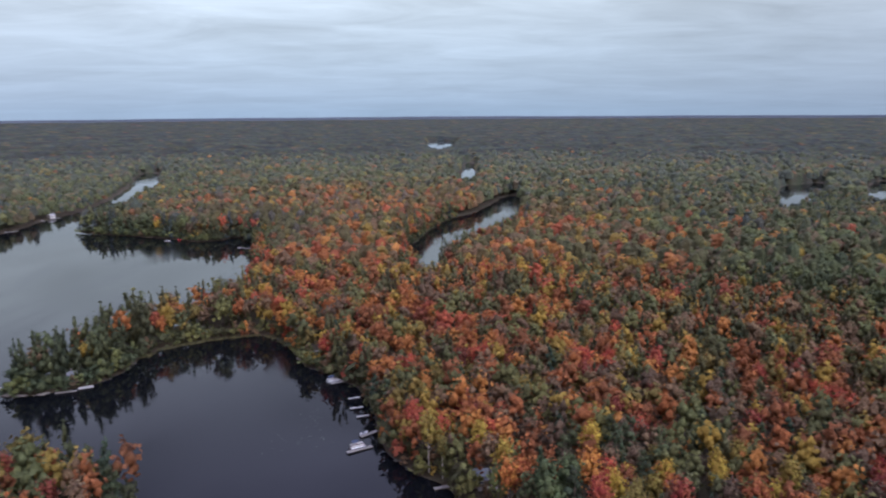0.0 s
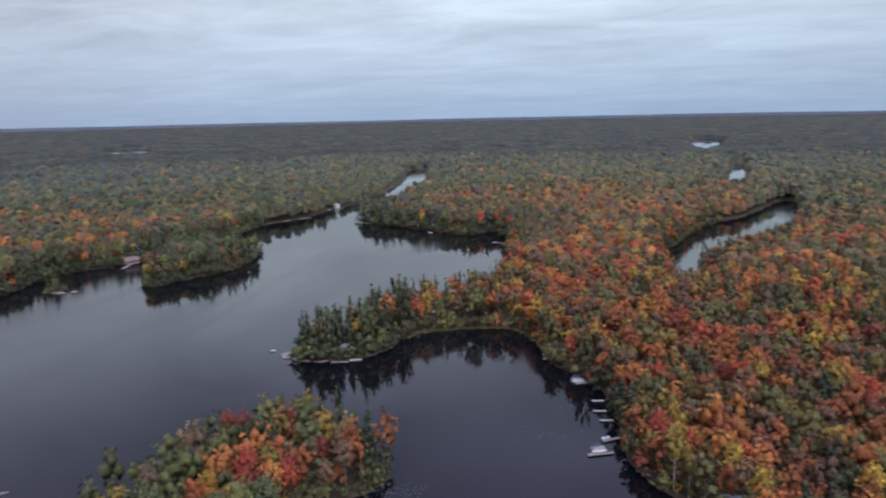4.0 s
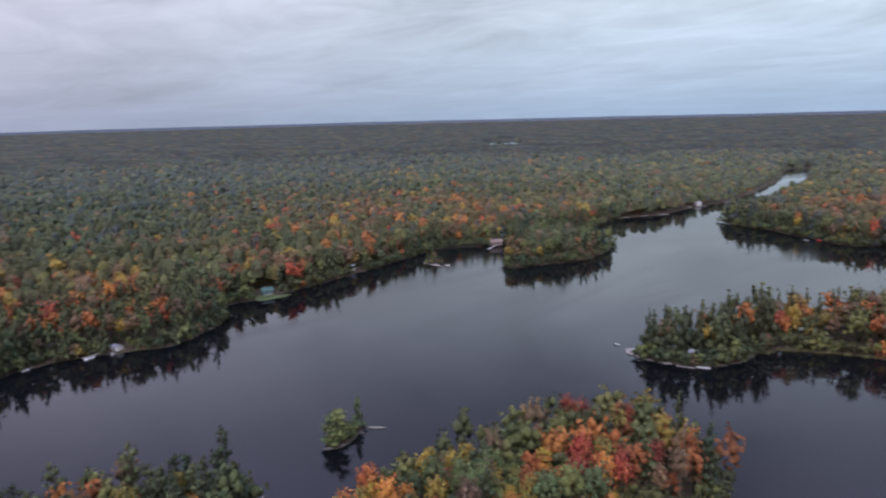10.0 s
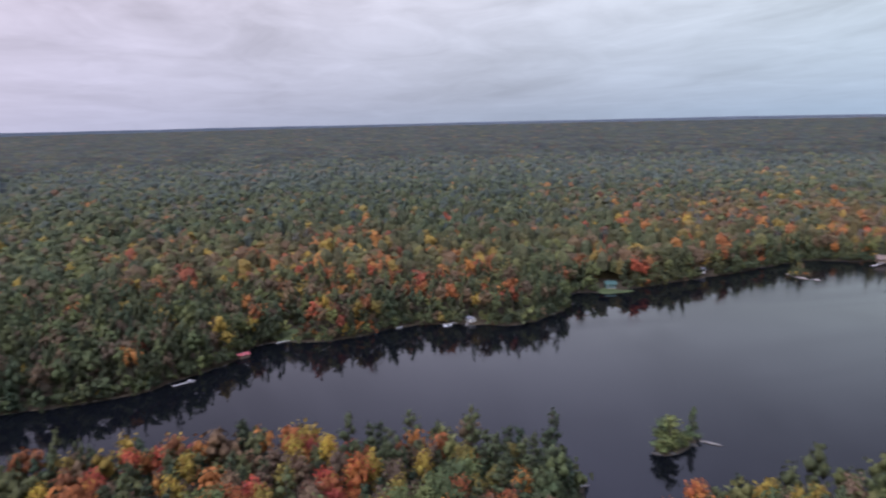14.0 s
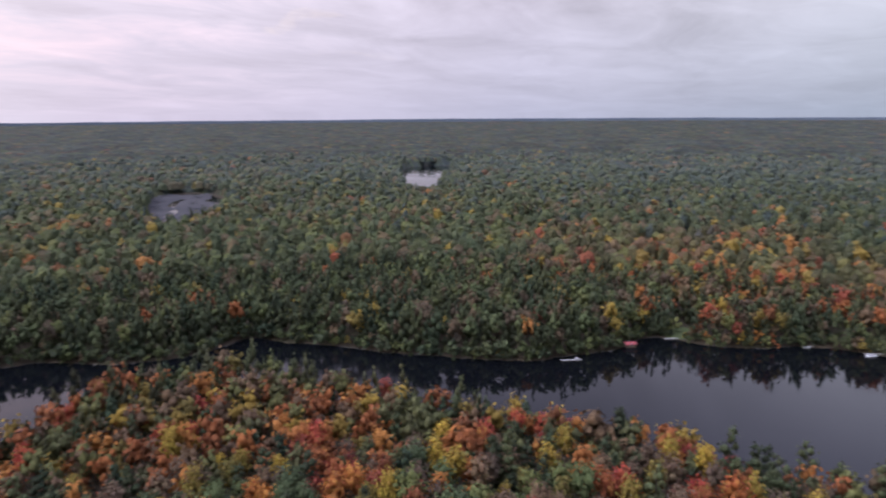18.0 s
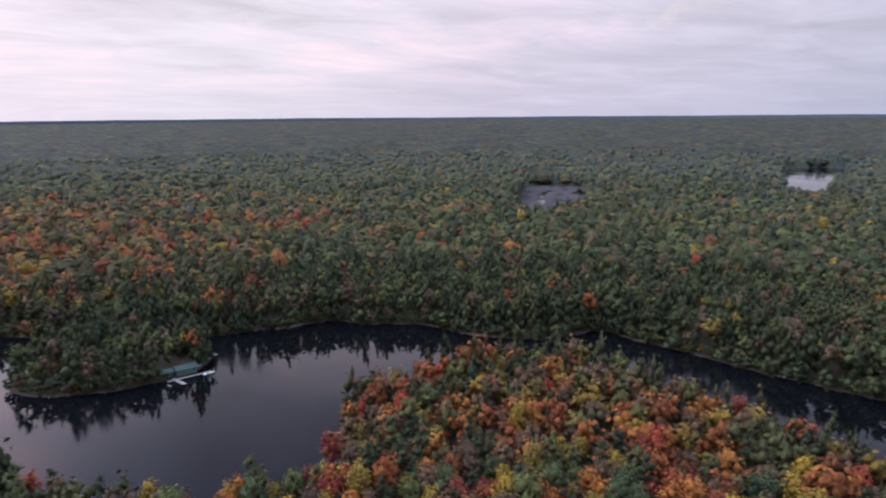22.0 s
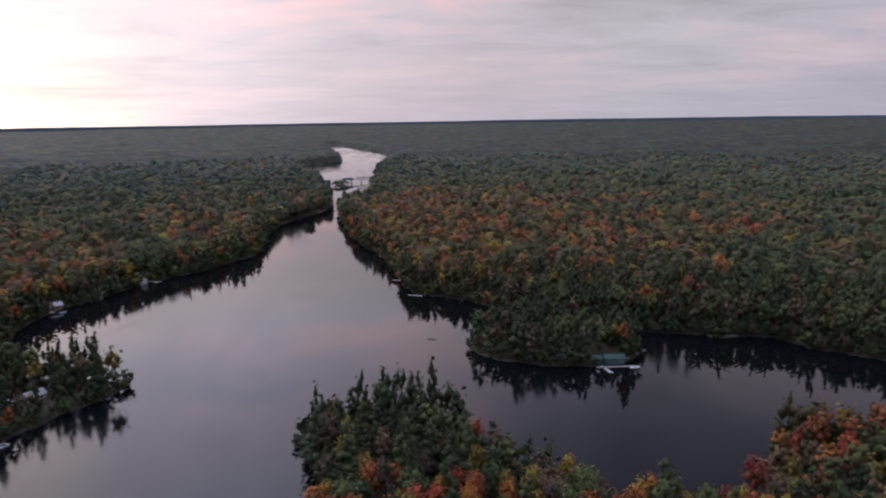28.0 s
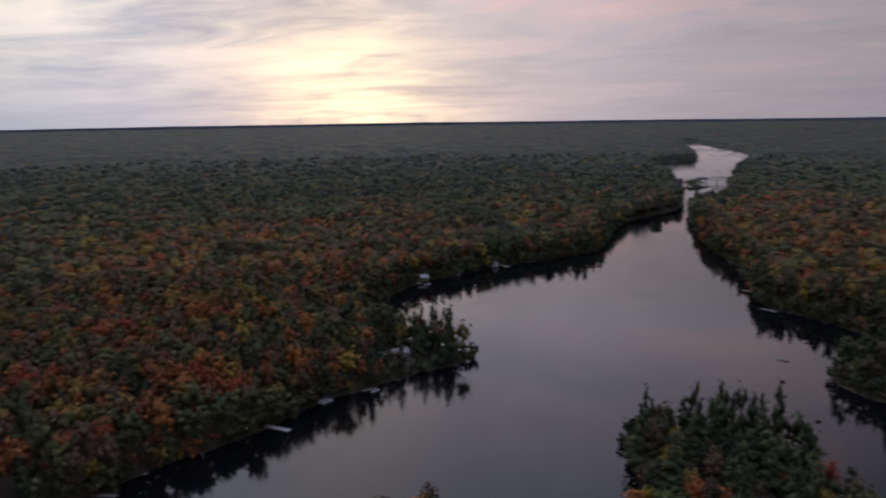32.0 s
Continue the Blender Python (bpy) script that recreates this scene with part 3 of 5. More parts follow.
def leafy_dome(g, top, wide, leaves, size, pointed=False):
    """A crown of the middle distance: a small dome with leaf clumps about it."""
    core = dome(g, top * 0.95, wide * (0.74 if pointed else 0.92))
    n = g.normal(0, 1, (leaves, 3)) + [0, 0, 0.55]
    n[:, 2] = np.maximum(n[:, 2], -0.3)
    n /= np.linalg.norm(n, axis=1)[:, None]
    taper = 1 - 0.55 * np.maximum(n[:, 2:], 0) if pointed else 1.0
    p = np.array([0, 0, top * 0.60]) + n * np.array([wide, wide, top * 0.38]) * taper * g.uniform(0.85, 1.12, (leaves, 1))
    return join([core, tufts(p, n + [0, 0, 0.9], size, g)])


def stem(g, height, thick, limbs=0):
    """A tapered trunk with a lean, and limbs reaching up into the crown."""
    def tube(p, q, a, b, n=6):
        d = np.array(q) - p
        u = np.cross(d, (0.3, 1, 0.2))
        u /= np.linalg.norm(u)
        v = np.cross(d, u)
        v /= np.linalg.norm(v)
        t = np.arange(n) * 2 * math.pi / n
        ring = np.outer(np.cos(t), u) + np.outer(np.sin(t), v)
        pts = np.concatenate([np.array(p) + ring * a, np.array(q) + ring * b])
        f = [(i, (i + 1) % n, n + (i + 1) % n) for i in range(n)] + [(i, n + (i + 1) % n, n + i) for i in range(n)]
        return pts, np.array(f)
    lean = g.normal(0, 0.02, 2) * height
    mid = (lean[0] * 0.4, lean[1] * 0.4, height * 0.5)
    parts = [tube((0, 0, -1.2), mid, thick, thick * 0.72), tube(mid, (lean[0], lean[1], height), thick * 0.72, thick * 0.2)]
    for i in range(limbs):
        a = i * 2.2 + g.uniform(0, 1)
        z = height * g.uniform(0.42, 0.7)
        parts.append(tube((0, 0, z), (2.4 * math.cos(a), 2.4 * math.sin(a), z + height * 0.2), thick * 0.4, thick * 0.12, 5))
    return join(parts)


# where the leaves have turned: x, y, spread, how much
TURNED = ((-330, -330, 140, -0.10), (-150, -560, 110, -0.15), (190, 430, 90, -0.12), (300, 380, 110, -0.22), (-560, 190, 70, -0.28), (120, 333, 253, 0.42), (0, 267, 93.3, 0.25), (-26.7, 693, 200, 0.40), (-173.3, 827, 200, 0.25), (-114.7, 162.7, 34.7, 0.40),
          (-80, 400, 80, 0.40), (-560, 400, 173.3, 0.45), (-507, 80, 106.7, 0.30), (-533, 0, 80, 0.15), (-160, -13.3, 146.7, 0.42), (-190, 30, 60, 0.3),
          (-160, -160, 80, 0.42), (-80, -146.7, 66.7, 0.42), (-13.3, -640, 146.7, 0.35), (-53.3, -827, 173.3, 0.35), (-93.3, -507, 120, 0.25),
          (307, -293, 173.3, 0.37), (307, -560, 200, 0.20), (-933, 333, 200, 0.15), (-400, -507, 160, 0.05), (400, 267, 200, 0.02), (330, 430, 120, -0.22), (-150, 150, 16, -0.5), (-112, 203, 12, -0.5), (-393, 460, 60, -0.40), (-80, -344, 46.7, -0.40), (-440, -173.3, 146.7, -0.22), (12, -250, 26, -0.45), (-158, 160, 22, -0.5), (-400, -453, 146.7, -0.08))
TURNED_TOO = ((-164, 306, 25, -0.4), (-878, 226, 100, -0.22), (-536, -82, 50, 0.35), (255, 658, 130, -0.2), (-313, -533, 60, 0.2), (-211, -595, 60, 0.2),
              (210, -581, 60, -0.25), (-1097, 238, 200, -0.1), (-600, 0, 60, 0.15), (-1023, -852, 120, 0.2), (-200, 40, 60, -0.2), (170, 260, 60, 0.2))
# where conifers stand thick: x, y, spread, how much
NEEDLED = ((-330, -330, 120, 0.10), (-700, 60, 120, 0.3), (-150, -560, 110, 0.15), (200, 430, 100, 0.10), (-380, -215, 90, 0.32), (-200, -430, 110, 0.16), (-640, 260, 110, 0.3), (-520, 150, 40, 0.2), (300, 480, 110, 0.15), (-180, 296, 29.3, 0.45), (-160, 349, 29.3, 0.30), (-400, 453, 80, 0.25), (10.7, -247, 30, 0.85), (-200, 69.3, 24, 0.80), (-224, 26.7, 14, 0.25),
           (-232, -80, 13.3, 0.35), (-220, -200, 21.3, 0.20), (-80, -344, 53.3, 0.35), (-360, -133.3, 80, 0.16), (-267, -333, 80, 0.10), (140, -304, 32, 0.75),
           (-160, 640, 80, 0.35), (-360, 747, 120, 0.30), (-400, 80, 40, 0.25), (160, -440, 106.7, 0.20), (-114.7, 203, 12, 0.1), (-157.3, 146.7, 12, 0.1),
           (293, 800, 267, 0.25), (-933, 667, 400, 0.2), (-1067, -133.3, 400, 0.2), (-800, -667, 347, 0.2), (400, -933, 400, 0.25), (-950, 260, 300, 0.22))
# where the trees stay low: x, y, spread, how much
LOW = ((-117, -205, 9, 0.42), (104, -1250, 30, 0.42), (50, -1100, 70, 0.28), (58, -1324, 60, 0.4), (142, -1150, 50, 0.28), (149, -276, 12, 0.4), (0, 500, 30, 0.10), (22, 600, 45, 0.26), (52, 720, 50, 0.30), (-430, 870, 70, 0.5), (-480, 1130, 100, 0.5), (-10, 2050, 90, 0.5), (-1890, 1900, 120, 0.5), (-965, -405, 60, 0.42), (-186.7, 287, 18.7, 0.06), (-160, 345, 30, -0.18), (405, 765, 60, 0.42), (470, 880, 60, 0.4), (560, 850, 50, 0.4), (-122, 170, 24, -0.10), (-437, 355, 16, 0.45), (140, -302, 30, 0.04), (40, -246, 16, 0.08), (12, -250, 24, -0.10), (-80, -344, 53.3, 0.10), (-400, 453, 80, 0.08))


def blobs(table, x, y):
    out = np.zeros(x.shape)
    for bx, by, s, k in table:
        out += k * np.exp(-((x - bx) ** 2 + (y - by) ** 2) / (2 * s * s))
    return out


def plant(spacing, r0, r1, a0, a1, seed, edge):
    """Places for trees on land, on a shaken grid."""
    g = np.random.RandomState(seed)
    n = int(r1 / spacing) + 2
    m = int(n / 0.9) + 1
    i, j = np.meshgrid(np.arange(-n, n + 1), np.arange(-m, m + 1))
    x = ((i + 0.5 * (j % 2)) * spacing).ravel().astype(float)
    y = (j * spacing * 0.9).ravel().astype(float)
    x += g.uniform(-0.42, 0.42, x.shape) * spacing
    y += g.uniform(-0.42, 0.42, y.shape) * spacing
    r, a = np.hypot(x, y), np.degrees(np.arctan2(-x, y)) % 360
    a = np.where(a > 300, a - 360, a)
    ok = (r >= r0) & (r < r1) & (a > a0) & (a < a1)
    x, y = x[ok], y[ok]
    d = inland(x, y)
    clear = np.zeros(x.shape, bool)
    for cx, cy, s in CLEARINGS:
        clear |= (x - cx) ** 2 + (y - cy) ** 2 < s * s
    ok = (d > edge) & ~clear
    return x[ok], y[ok], d[ok]


def fields(x, y, d):
    """How far the leaves have turned, and how thick the conifers stand."""
    r = np.hypot(x, y)
    turned = 0.17 + blobs(TURNED + TURNED_TOO, x, y) + 0.24 * waves(x, y, 110, 21) + 0.18 * waves(x, y, 34, 22) - 0.20 * np.clip((r - 600) / 500, 0, 1) - 0.25 * np.exp(-np.maximum(d, 0) / 15) * (r > 310)
    # conifer share grows with distance, partly to paint haze-blue into far woods
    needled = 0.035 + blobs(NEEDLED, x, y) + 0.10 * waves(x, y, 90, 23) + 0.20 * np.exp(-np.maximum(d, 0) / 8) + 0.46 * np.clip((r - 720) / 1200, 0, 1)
    return np.clip(1.35 * turned - 0.12, 0.03, 0.84), np.clip(needled, 0, 0.9)


def choose(x, y, d, g):
    """The kind of tree at each place."""
    turned, needled = fields(x, y, d)
    u, v, w = g.uniform(0, 1, (3, len(x)))
    # like grows beside like
    w = 0.66 * w + 0.34 * (0.5 + 0.5 * waves(x, y, 46, 24))
    w = np.argsort(np.argsort(w)) / len(x)
    v = 0.54 * v + 0.46 * (0.5 + 0.5 * waves(x, y, 52, 25))
    v = np.argsort(np.argsort(v)) / len(x)
    warm = np.select([w < 0.10, w < 0.47, w < 0.68, w < 0.87], [0, 1, 2, 4], 3)
    cool = np.select([w < 0.56, w < 0.82, w < 0.87], [3, 4, 2], 6)
    kind = np.where(v < turned, warm, cool)
    # farther conifers turn to the bluer kind: haze put into the leaf colour
    hazed_conifer = g.uniform(0, 1, len(x)) < np.clip((np.hypot(x, y) - 560) / 900, 0.0, 0.95)
    return np.where(u < needled, np.where(hazed_conifer, 7, np.where(w < 0.8, 5, 6)), kind)


def stand_colour(x, y, d):
    """The mean leaf colour of the woods round a place, blued with distance as haze."""
    turned, needled = (f[:, None] for f in fields(x, y, d))
    m = {k: np.array(LEAF[k][1]) for k in KINDS}
    warm = 0.12 * m["red_maple"] + 0.40 * m["sugar_maple"] + 0.18 * m["birch"] + 0.18 * m["beech"] + 0.12 * m["oak"]
    cool = 0.60 * m["oak"] + 0.20 * m["beech"] + 0.05 * m["birch"] + 0.15 * m["hemlock"]
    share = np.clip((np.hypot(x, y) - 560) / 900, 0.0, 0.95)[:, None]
    return (turned * warm + (1 - turned) * cool) * (1 - needled) + needled * (share * m["hazed_conifer"] + (1 - share) * m["white_pine"])


CONIFER = (5, 6, 7)


def stock(make_round, make_pine, n, g):
    return {k: [make_pine(g) if k in CONIFER else make_round(g) for _ in range(n)] for k in range(len(KINDS))}


def stature(x, y):
    return 1 - np.minimum(blobs(LOW, x, y), 0.5)


def hues(x, y, d, kind, blend, g):
    """A leaf colour for each tree, part its own and part its stand's."""
    cols = np.array([LEAF[k] for k in KINDS])
    q = g.uniform(0, 2, len(x))
    lo = np.minimum(q.astype(int), 1)
    own = cols[kind, lo] + (cols[kind, lo + 1] - cols[kind, lo]) * (q - lo)[:, None]
    return own * (1 - blend) + stand_colour(x, y, d) * blend


def scatter(name, label, x, y, z, d, kind, forms, g, size=1.0, rounded=True, blend=0.18):
    """Many trees joined into one wood."""
    vs, fs, hs, base = [], [], [], 0
    form = g.randint(0, len(forms[0]), len(x))
    hue = hues(x, y, d, kind, blend, g)
    tall = stature(x, y)
    for k in range(len(KINDS)):
        for m in range(len(forms[k])):
            who = np.where((kind == k) & (form == m))[0]
            if not len(who):
                continue
            v, f = forms[k][m]
            t = g.uniform(0, 6.283, len(who))
            s = g.uniform(0.74, 1.24, len(who)) * (size if np.isscalar(size) else size[who]) * tall[who]
            h = s * g.uniform(0.85, 1.12, len(who))
            c, n = np.cos(t), np.sin(t)
            px = (v[None, :, 0] * c[:, None] - v[None, :, 1] * n[:, None]) * s[:, None] + x[who][:, None]
            py = (v[None, :, 0] * n[:, None] + v[None, :, 1] * c[:, None]) * s[:, None] + y[who][:, None]
            pz = v[None, :, 2] * h[:, None] + z[who][:, None]
            vs.append(np.stack([px, py, pz], -1).reshape(-1, 3))
            fs.append((f[None] + (np.arange(len(who)) * len(v))[:, None, None]).reshape(-1, 3) + base)
            hs.append(np.repeat(hue[who], len(v), 0))
            base += len(who) * len(v)
    me = raw_mesh(name, np.concatenate(vs), np.concatenate(fs), WOODS, rounded, np.concatenate(hs))
    return tagged(new(name, me), label, "woods", kind="stuff")


TREE_WORDS = {
    "red_maple": ("red_maple", "maple tree with crimson autumn leaves"),
    "sugar_maple": ("sugar_maple", "maple tree with orange autumn leaves"),
    "birch": ("birch", "birch tree with yellow autumn leaves"),
    "oak": ("oak", "oak tree with dull olive green leaves"),
    "beech": ("beech", "half-bare tree with brown autumn leaves"),
    "white_pine": ("white_pine", "tall dark green pine with layered boughs"),
    "hemlock": ("hemlock", "dense dark green conifer with drooping boughs"),
    "hazed_conifer": ("hazed_conifer", "far conifer with haze-blue needles in the woods"),
}


def build_near_trees(x, y, z, kind):
    """Each near tree is a thing with a trunk and a crown."""
    g = np.random.RandomState(31)
    forms, tall = {}, stature(x, y)
    for k, name in enumerate(KINDS):
        forms[k] = []
        for i in range(6):
            if k == 5:
                crown, trunk = bough_crown(g, 16, 270, 0.44, 20.5, 4.3, 0.08), stem(g, 19, 0.30)
            elif k in CONIFER:
                crown, trunk = bough_crown(g, 14, 230, 0.44, 18, 4.0, 0.06, True), stem(g, 16, 0.26)
            else:
                crown = round_crown(g, 8, 210 if k == 4 else 280, 0.41, (17.5, 18.5, 18.5, 18.5, 18)[k], (3.5, 3.8, 3.2, 4.2, 3.5)[k])
                trunk = stem(g, 14, 0.24, 3)
            forms[k].append((raw_mesh(name + "_trunk", *trunk, PALE_BARK if k == 2 else BARK, True), raw_mesh(name + "_crown", *crown, LEAVES[name], True)))
    for i in range(len(x)):
        name, label = TREE_WORDS[KINDS[kind[i]]]
        trunk, crown = forms[kind[i]][g.randint(6)]
        root = tagged(new(name), label, "tree", "trees of the near woods")
        s = g.uniform(0.74, 1.18) * tall[i]
        root.matrix_world = Matrix.LocRotScale((x[i], y[i], z[i]), Euler((0, 0, g.uniform(0, 6.28))), (s, s, s * g.uniform(0.86, 1.10)))
        for part_name, me in (("trunk", trunk), ("crown", crown)):
            ob = new(part_name, me)
            ob.parent = root


def build_woods():
    g = np.random.RandomState(41)
    x, y, d = plant(6.1, 142, 800, -38, 243, 51, 0.8)
    near = (np.hypot(x, y) < 480) | (d < 15)
    x, y, d = x[near], y[near], d[near]
    z = ground_height(x, y, d)
    kind = choose(x, y, d, g)
    r = np.hypot(x, y)
    single = np.zeros(len(x), bool)
    for k in range(len(KINDS)):
        who = np.where(kind == k)[0]
        single[who[np.argsort(r[who])[:190]]] = True
    single &= r < 420
    build_near_trees(x[single], y[single], z[single], kind[single])
    rest = ~single
    forms = stock(lambda q: round_crown(q, 5, 34, 0.88, 18, 4.2), lambda q: bough_crown(q, 7, 28, 0.92, 20.5, 4.1, 0.06, q.uniform() < 0.5), 9, g)
    scatter("middle_woods", "mixed autumn woods round the lake shores", x[rest], y[rest], z[rest], d[rest], kind[rest], forms, g)
    # brush along the waterline
    bx, by, bd = plant(3.5, 142, 800, -38, 243, 55, -0.7)
    edge = bd < 6
    bx, by, bd = bx[edge], by[edge], bd[edge]
    bk = choose(bx, by, bd, g)
    bk = np.where(g.uniform(0, 1, len(bk)) < 0.5, np.where(bk == 5, 6, 3), bk)
    low = lambda q: round_crown(q, 3, 16, 0.9, 6.5, 2.5, 0.0)
    scatter("shore_brush", "low brush and saplings along the waterline", bx, by, np.maximum(ground_height(bx, by, bd), -0.1) - 0.4, bd, bk, stock(low, low, 8, g), g, g.uniform(0.6, 1.5, len(bx)))
    x, y, d = plant(8.2, 480, 1060, -40, 245, 52, 2.0)
    back = (np.hypot(x, y) > 800) | (d > 14)
    x, y, d = x[back], y[back], d[back]
    z = ground_height(x, y, d)
    forms = stock(lambda q: leafy_dome(q, 16.5, 5.0, 4, 2.3), lambda q: leafy_dome(q, 18.5, 4.4, 4, 2.2, q.uniform() < 0.4), 14, g)
    lumps = stock(lambda q: leafy_dome(q, 17.0, 4.8, 12, 1.55), lambda q: leafy_dome(q, 19.0, 4.3, 12, 1.45, q.uniform() < 0.4), 16, g)
    kind = choose(x, y, d, g)
    mid = np.hypot(x, y) < 740
    # more of the stand's mean farther off: haze's low contrast put into the colour
    scatter("wooded_slopes", "mixed autumn woods behind the shores", x[mid], y[mid], z[mid], d[mid], kind[mid], lumps, g, 1.08, False, 0.36)
    mid = ~mid
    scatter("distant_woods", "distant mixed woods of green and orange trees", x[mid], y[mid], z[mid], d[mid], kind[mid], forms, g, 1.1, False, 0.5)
    # farther off, wider apart
    x, y, d = plant(13.2, 1060, 1900, -40, 245, 56, 8.0)
    thin = g.uniform(0, 1, len(x)) < np.clip((1950 - np.hypot(x, y)) / 500, 0, 1)
    x, y, d = x[thin], y[thin], d[thin]
    z = ground_height(x, y, d)
    wide = stock(lambda q: dome(q, 12.4, 4.8), lambda q: dome(q, 13.6, 4.2), 14, g)
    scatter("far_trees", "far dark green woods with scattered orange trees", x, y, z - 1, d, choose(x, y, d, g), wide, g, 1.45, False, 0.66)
    x, y, d = plant(7.0, 1190, 1310, 168, 192, 57, 0.4)
    islet = (x > 84) & (x < 126) & (y < -1224) & (y > -1282)
    x, y, d = x[islet], y[islet], d[islet]
    scatter("islet_woods", "dark green trees on an islet beside a bridge", x, y, ground_height(x, y, d), d, choose(x, y, d, g), forms, g, 0.9)
    # the side that the flight never faces
    x, y, d = plant(18, 120, 1060, 245, 300, 53, 2.0)
    x2, y2, d2 = plant(18, 120, 1060, -60, -40, 54, 2.0)
    x, y, d = np.r_[x, x2], np.r_[y, y2], np.r_[d, d2]
    scatter("woods_behind", "mixed autumn woods of green and orange trees", x, y, ground_height(x, y, d), d, choose(x, y, d, g), wide, g, 2.4)
    # right under the flight
    x, y, d = plant(7.5, 0, 142, -60, 300, 58, 1.0)
    scatter("woods_below", "mixed autumn woods of green and orange trees", x, y, ground_height(x, y, d), d, choose(x, y, d, g), lumps, g)
    # the closed canopy out to the horizon
    radii = [490.0]
    while radii[-1] < 4900:
        radii.append(radii[-1] * (1.021 if radii[-1] < 1650 else 1.0095))
    x, y, tris = polar_grid(np.array(radii), np.linspace(0, 2 * math.pi, 1050, endpoint=False), True)
    d = inland(x, y)
    r = np.hypot(x, y)
    rough = np.clip(1.55 - r / 3100, 0.06, 1)
    top = (13.0 + 3.0 * waves(x, y, 80, 61) * np.clip(1.5 - r / 4500, 0.1, 1) + 2.2 * waves(x, y, 340, 62) * np.clip(1.5 - r / 3500, 0.1, 1) + g.uniform(-4.2, 4.6, len(x)) * rough) * np.clip((r - 560) / 900, 0.42, 1)
    top *= stature(x, y) ** 2
    closed = d > np.where(r < 1060, 15, 7)
    for cx, cy, s in CLEARINGS:
        closed &= (x - cx) ** 2 + (y - cy) ** 2 > (s + 12) ** 2
    z = ground_height(x, y, d) + np.where(closed, top, -6.0)
    # stands grow wider apart on the swell of far land
    stretch = np.minimum(107.0 / np.maximum(120.0 - z, 36) , 3.4)
    sx, sy = x * stretch, y * stretch
    # shade between crowns put into the colour: hue cut to about half
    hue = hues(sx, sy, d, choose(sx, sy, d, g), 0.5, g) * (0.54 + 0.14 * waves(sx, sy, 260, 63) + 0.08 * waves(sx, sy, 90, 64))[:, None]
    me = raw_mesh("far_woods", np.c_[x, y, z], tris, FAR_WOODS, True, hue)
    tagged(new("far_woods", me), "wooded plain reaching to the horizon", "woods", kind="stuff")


# ---- clearings for cottages, lawns and meadows: x, y, radius ----
CLEARINGS = ((-24, 301, 6.7), (-14.7, 311, 5.3), (13.3, 207, 3.6), (-169.3, 300, 5.3), (-64, 336, 8), (-451, 444, 8), (-495, 611, 9.3), (-453, 291, 6.7),
             (-436, 207, 10.7), (-389, -10.7, 8), (-385, 93.3, 5.3), (-198.7, 81.3, 6.7), (-101.3, -317, 8), (-121.3, -188, 4.7), (160, -295, 6), (156, -287, 3.5), (166, -288, 4), (-196, 288, 7), (-117.5, -206, 4.5), (-459, 808, 8),
             (-24, -477, 5.3), (189.3, -517, 6.7), (224, -451, 6.7), (-213, 129.3, 18.7), (-356, -34.7, 5.3), (117.3, -1196, 13.3))
build_woods()

# ---- things on the shores ----
DECKING = grained("weathered_decking", (0.13, 0.12, 0.11), (0.26, 0.24, 0.22), 5.0, (0.4, 5, 1))
PALE_DECK = grained("bleached_decking", (0.21, 0.205, 0.195), (0.36, 0.35, 0.33), 5.0, (0.4, 5, 1))
POST = grained("dock_post", (0.07, 0.06, 0.05), (0.18, 0.16, 0.14), 6.0, (1, 1, 0.3))
WHITE = grained("white_paint", (0.36, 0.36, 0.35), (0.56, 0.56, 0.54), 4.0, rough=0.55)
GREY_ROOF = grained("grey_shingles", (0.10, 0.105, 0.115), (0.20, 0.205, 0.22), 9.0, (1, 3, 1))
BROWN_ROOF = grained("brown_shingles", (0.10, 0.075, 0.06), (0.22, 0.17, 0.14), 9.0, (1, 3, 1))
GREEN_ROOF = grained("green_metal_roof", (0.026, 0.066, 0.056), (0.050, 0.110, 0.092), 3.0, (6, 0.5, 1), 0.45)
DARK_GREEN_ROOF = grained("dark_green_roof", (0.022, 0.050, 0.040), (0.045, 0.085, 0.070), 3.0, (6, 0.5, 1), 0.5)
PALE_ROOF = grained("pale_metal_roof", (0.24, 0.24, 0.245), (0.38, 0.38, 0.385), 2.0, (6, 0.5, 1), 0.4)
RED_ROOF = grained("red_metal_roof", (0.26, 0.055, 0.060), (0.42, 0.10, 0.10), 2.0, (6, 0.5, 1), 0.45)
SIDING = grained("brown_siding", (0.10, 0.07, 0.05), (0.20, 0.15, 0.11), 4.0, (0.3, 0.3, 7))
GREEN_SIDING = grained("green_siding", (0.05, 0.095, 0.085), (0.09, 0.16, 0.14), 4.0, (0.3, 0.3, 7))
STONE = grained("granite", (0.085, 0.078, 0.070), (0.27, 0.245, 0.215), 1.6)
GLASS = grained("window_glass", (0.012, 0.014, 0.018), (0.022, 0.026, 0.032), 1.0, rough=0.08, spec=0.6, strength=0.0)
ALUMINIUM = grained("aluminium", (0.50, 0.52, 0.54), (0.66, 0.68, 0.70), 3.0, rough=0.35, metal=0.8)
GELCOAT = grained("white_gelcoat", (0.48, 0.48, 0.48), (0.64, 0.64, 0.64), 2.0, rough=0.25)
RED_HULL = grained("red_hull", (0.45, 0.035, 0.040), (0.60, 0.060, 0.060), 2.0, rough=0.3)
CANVAS = grained("navy_canvas", (0.025, 0.035, 0.060), (0.050, 0.065, 0.100), 6.0, rough=0.85)
BLACK = grained("black_plastic", (0.012, 0.012, 0.013), (0.028, 0.028, 0.030), 5.0, rough=0.5)
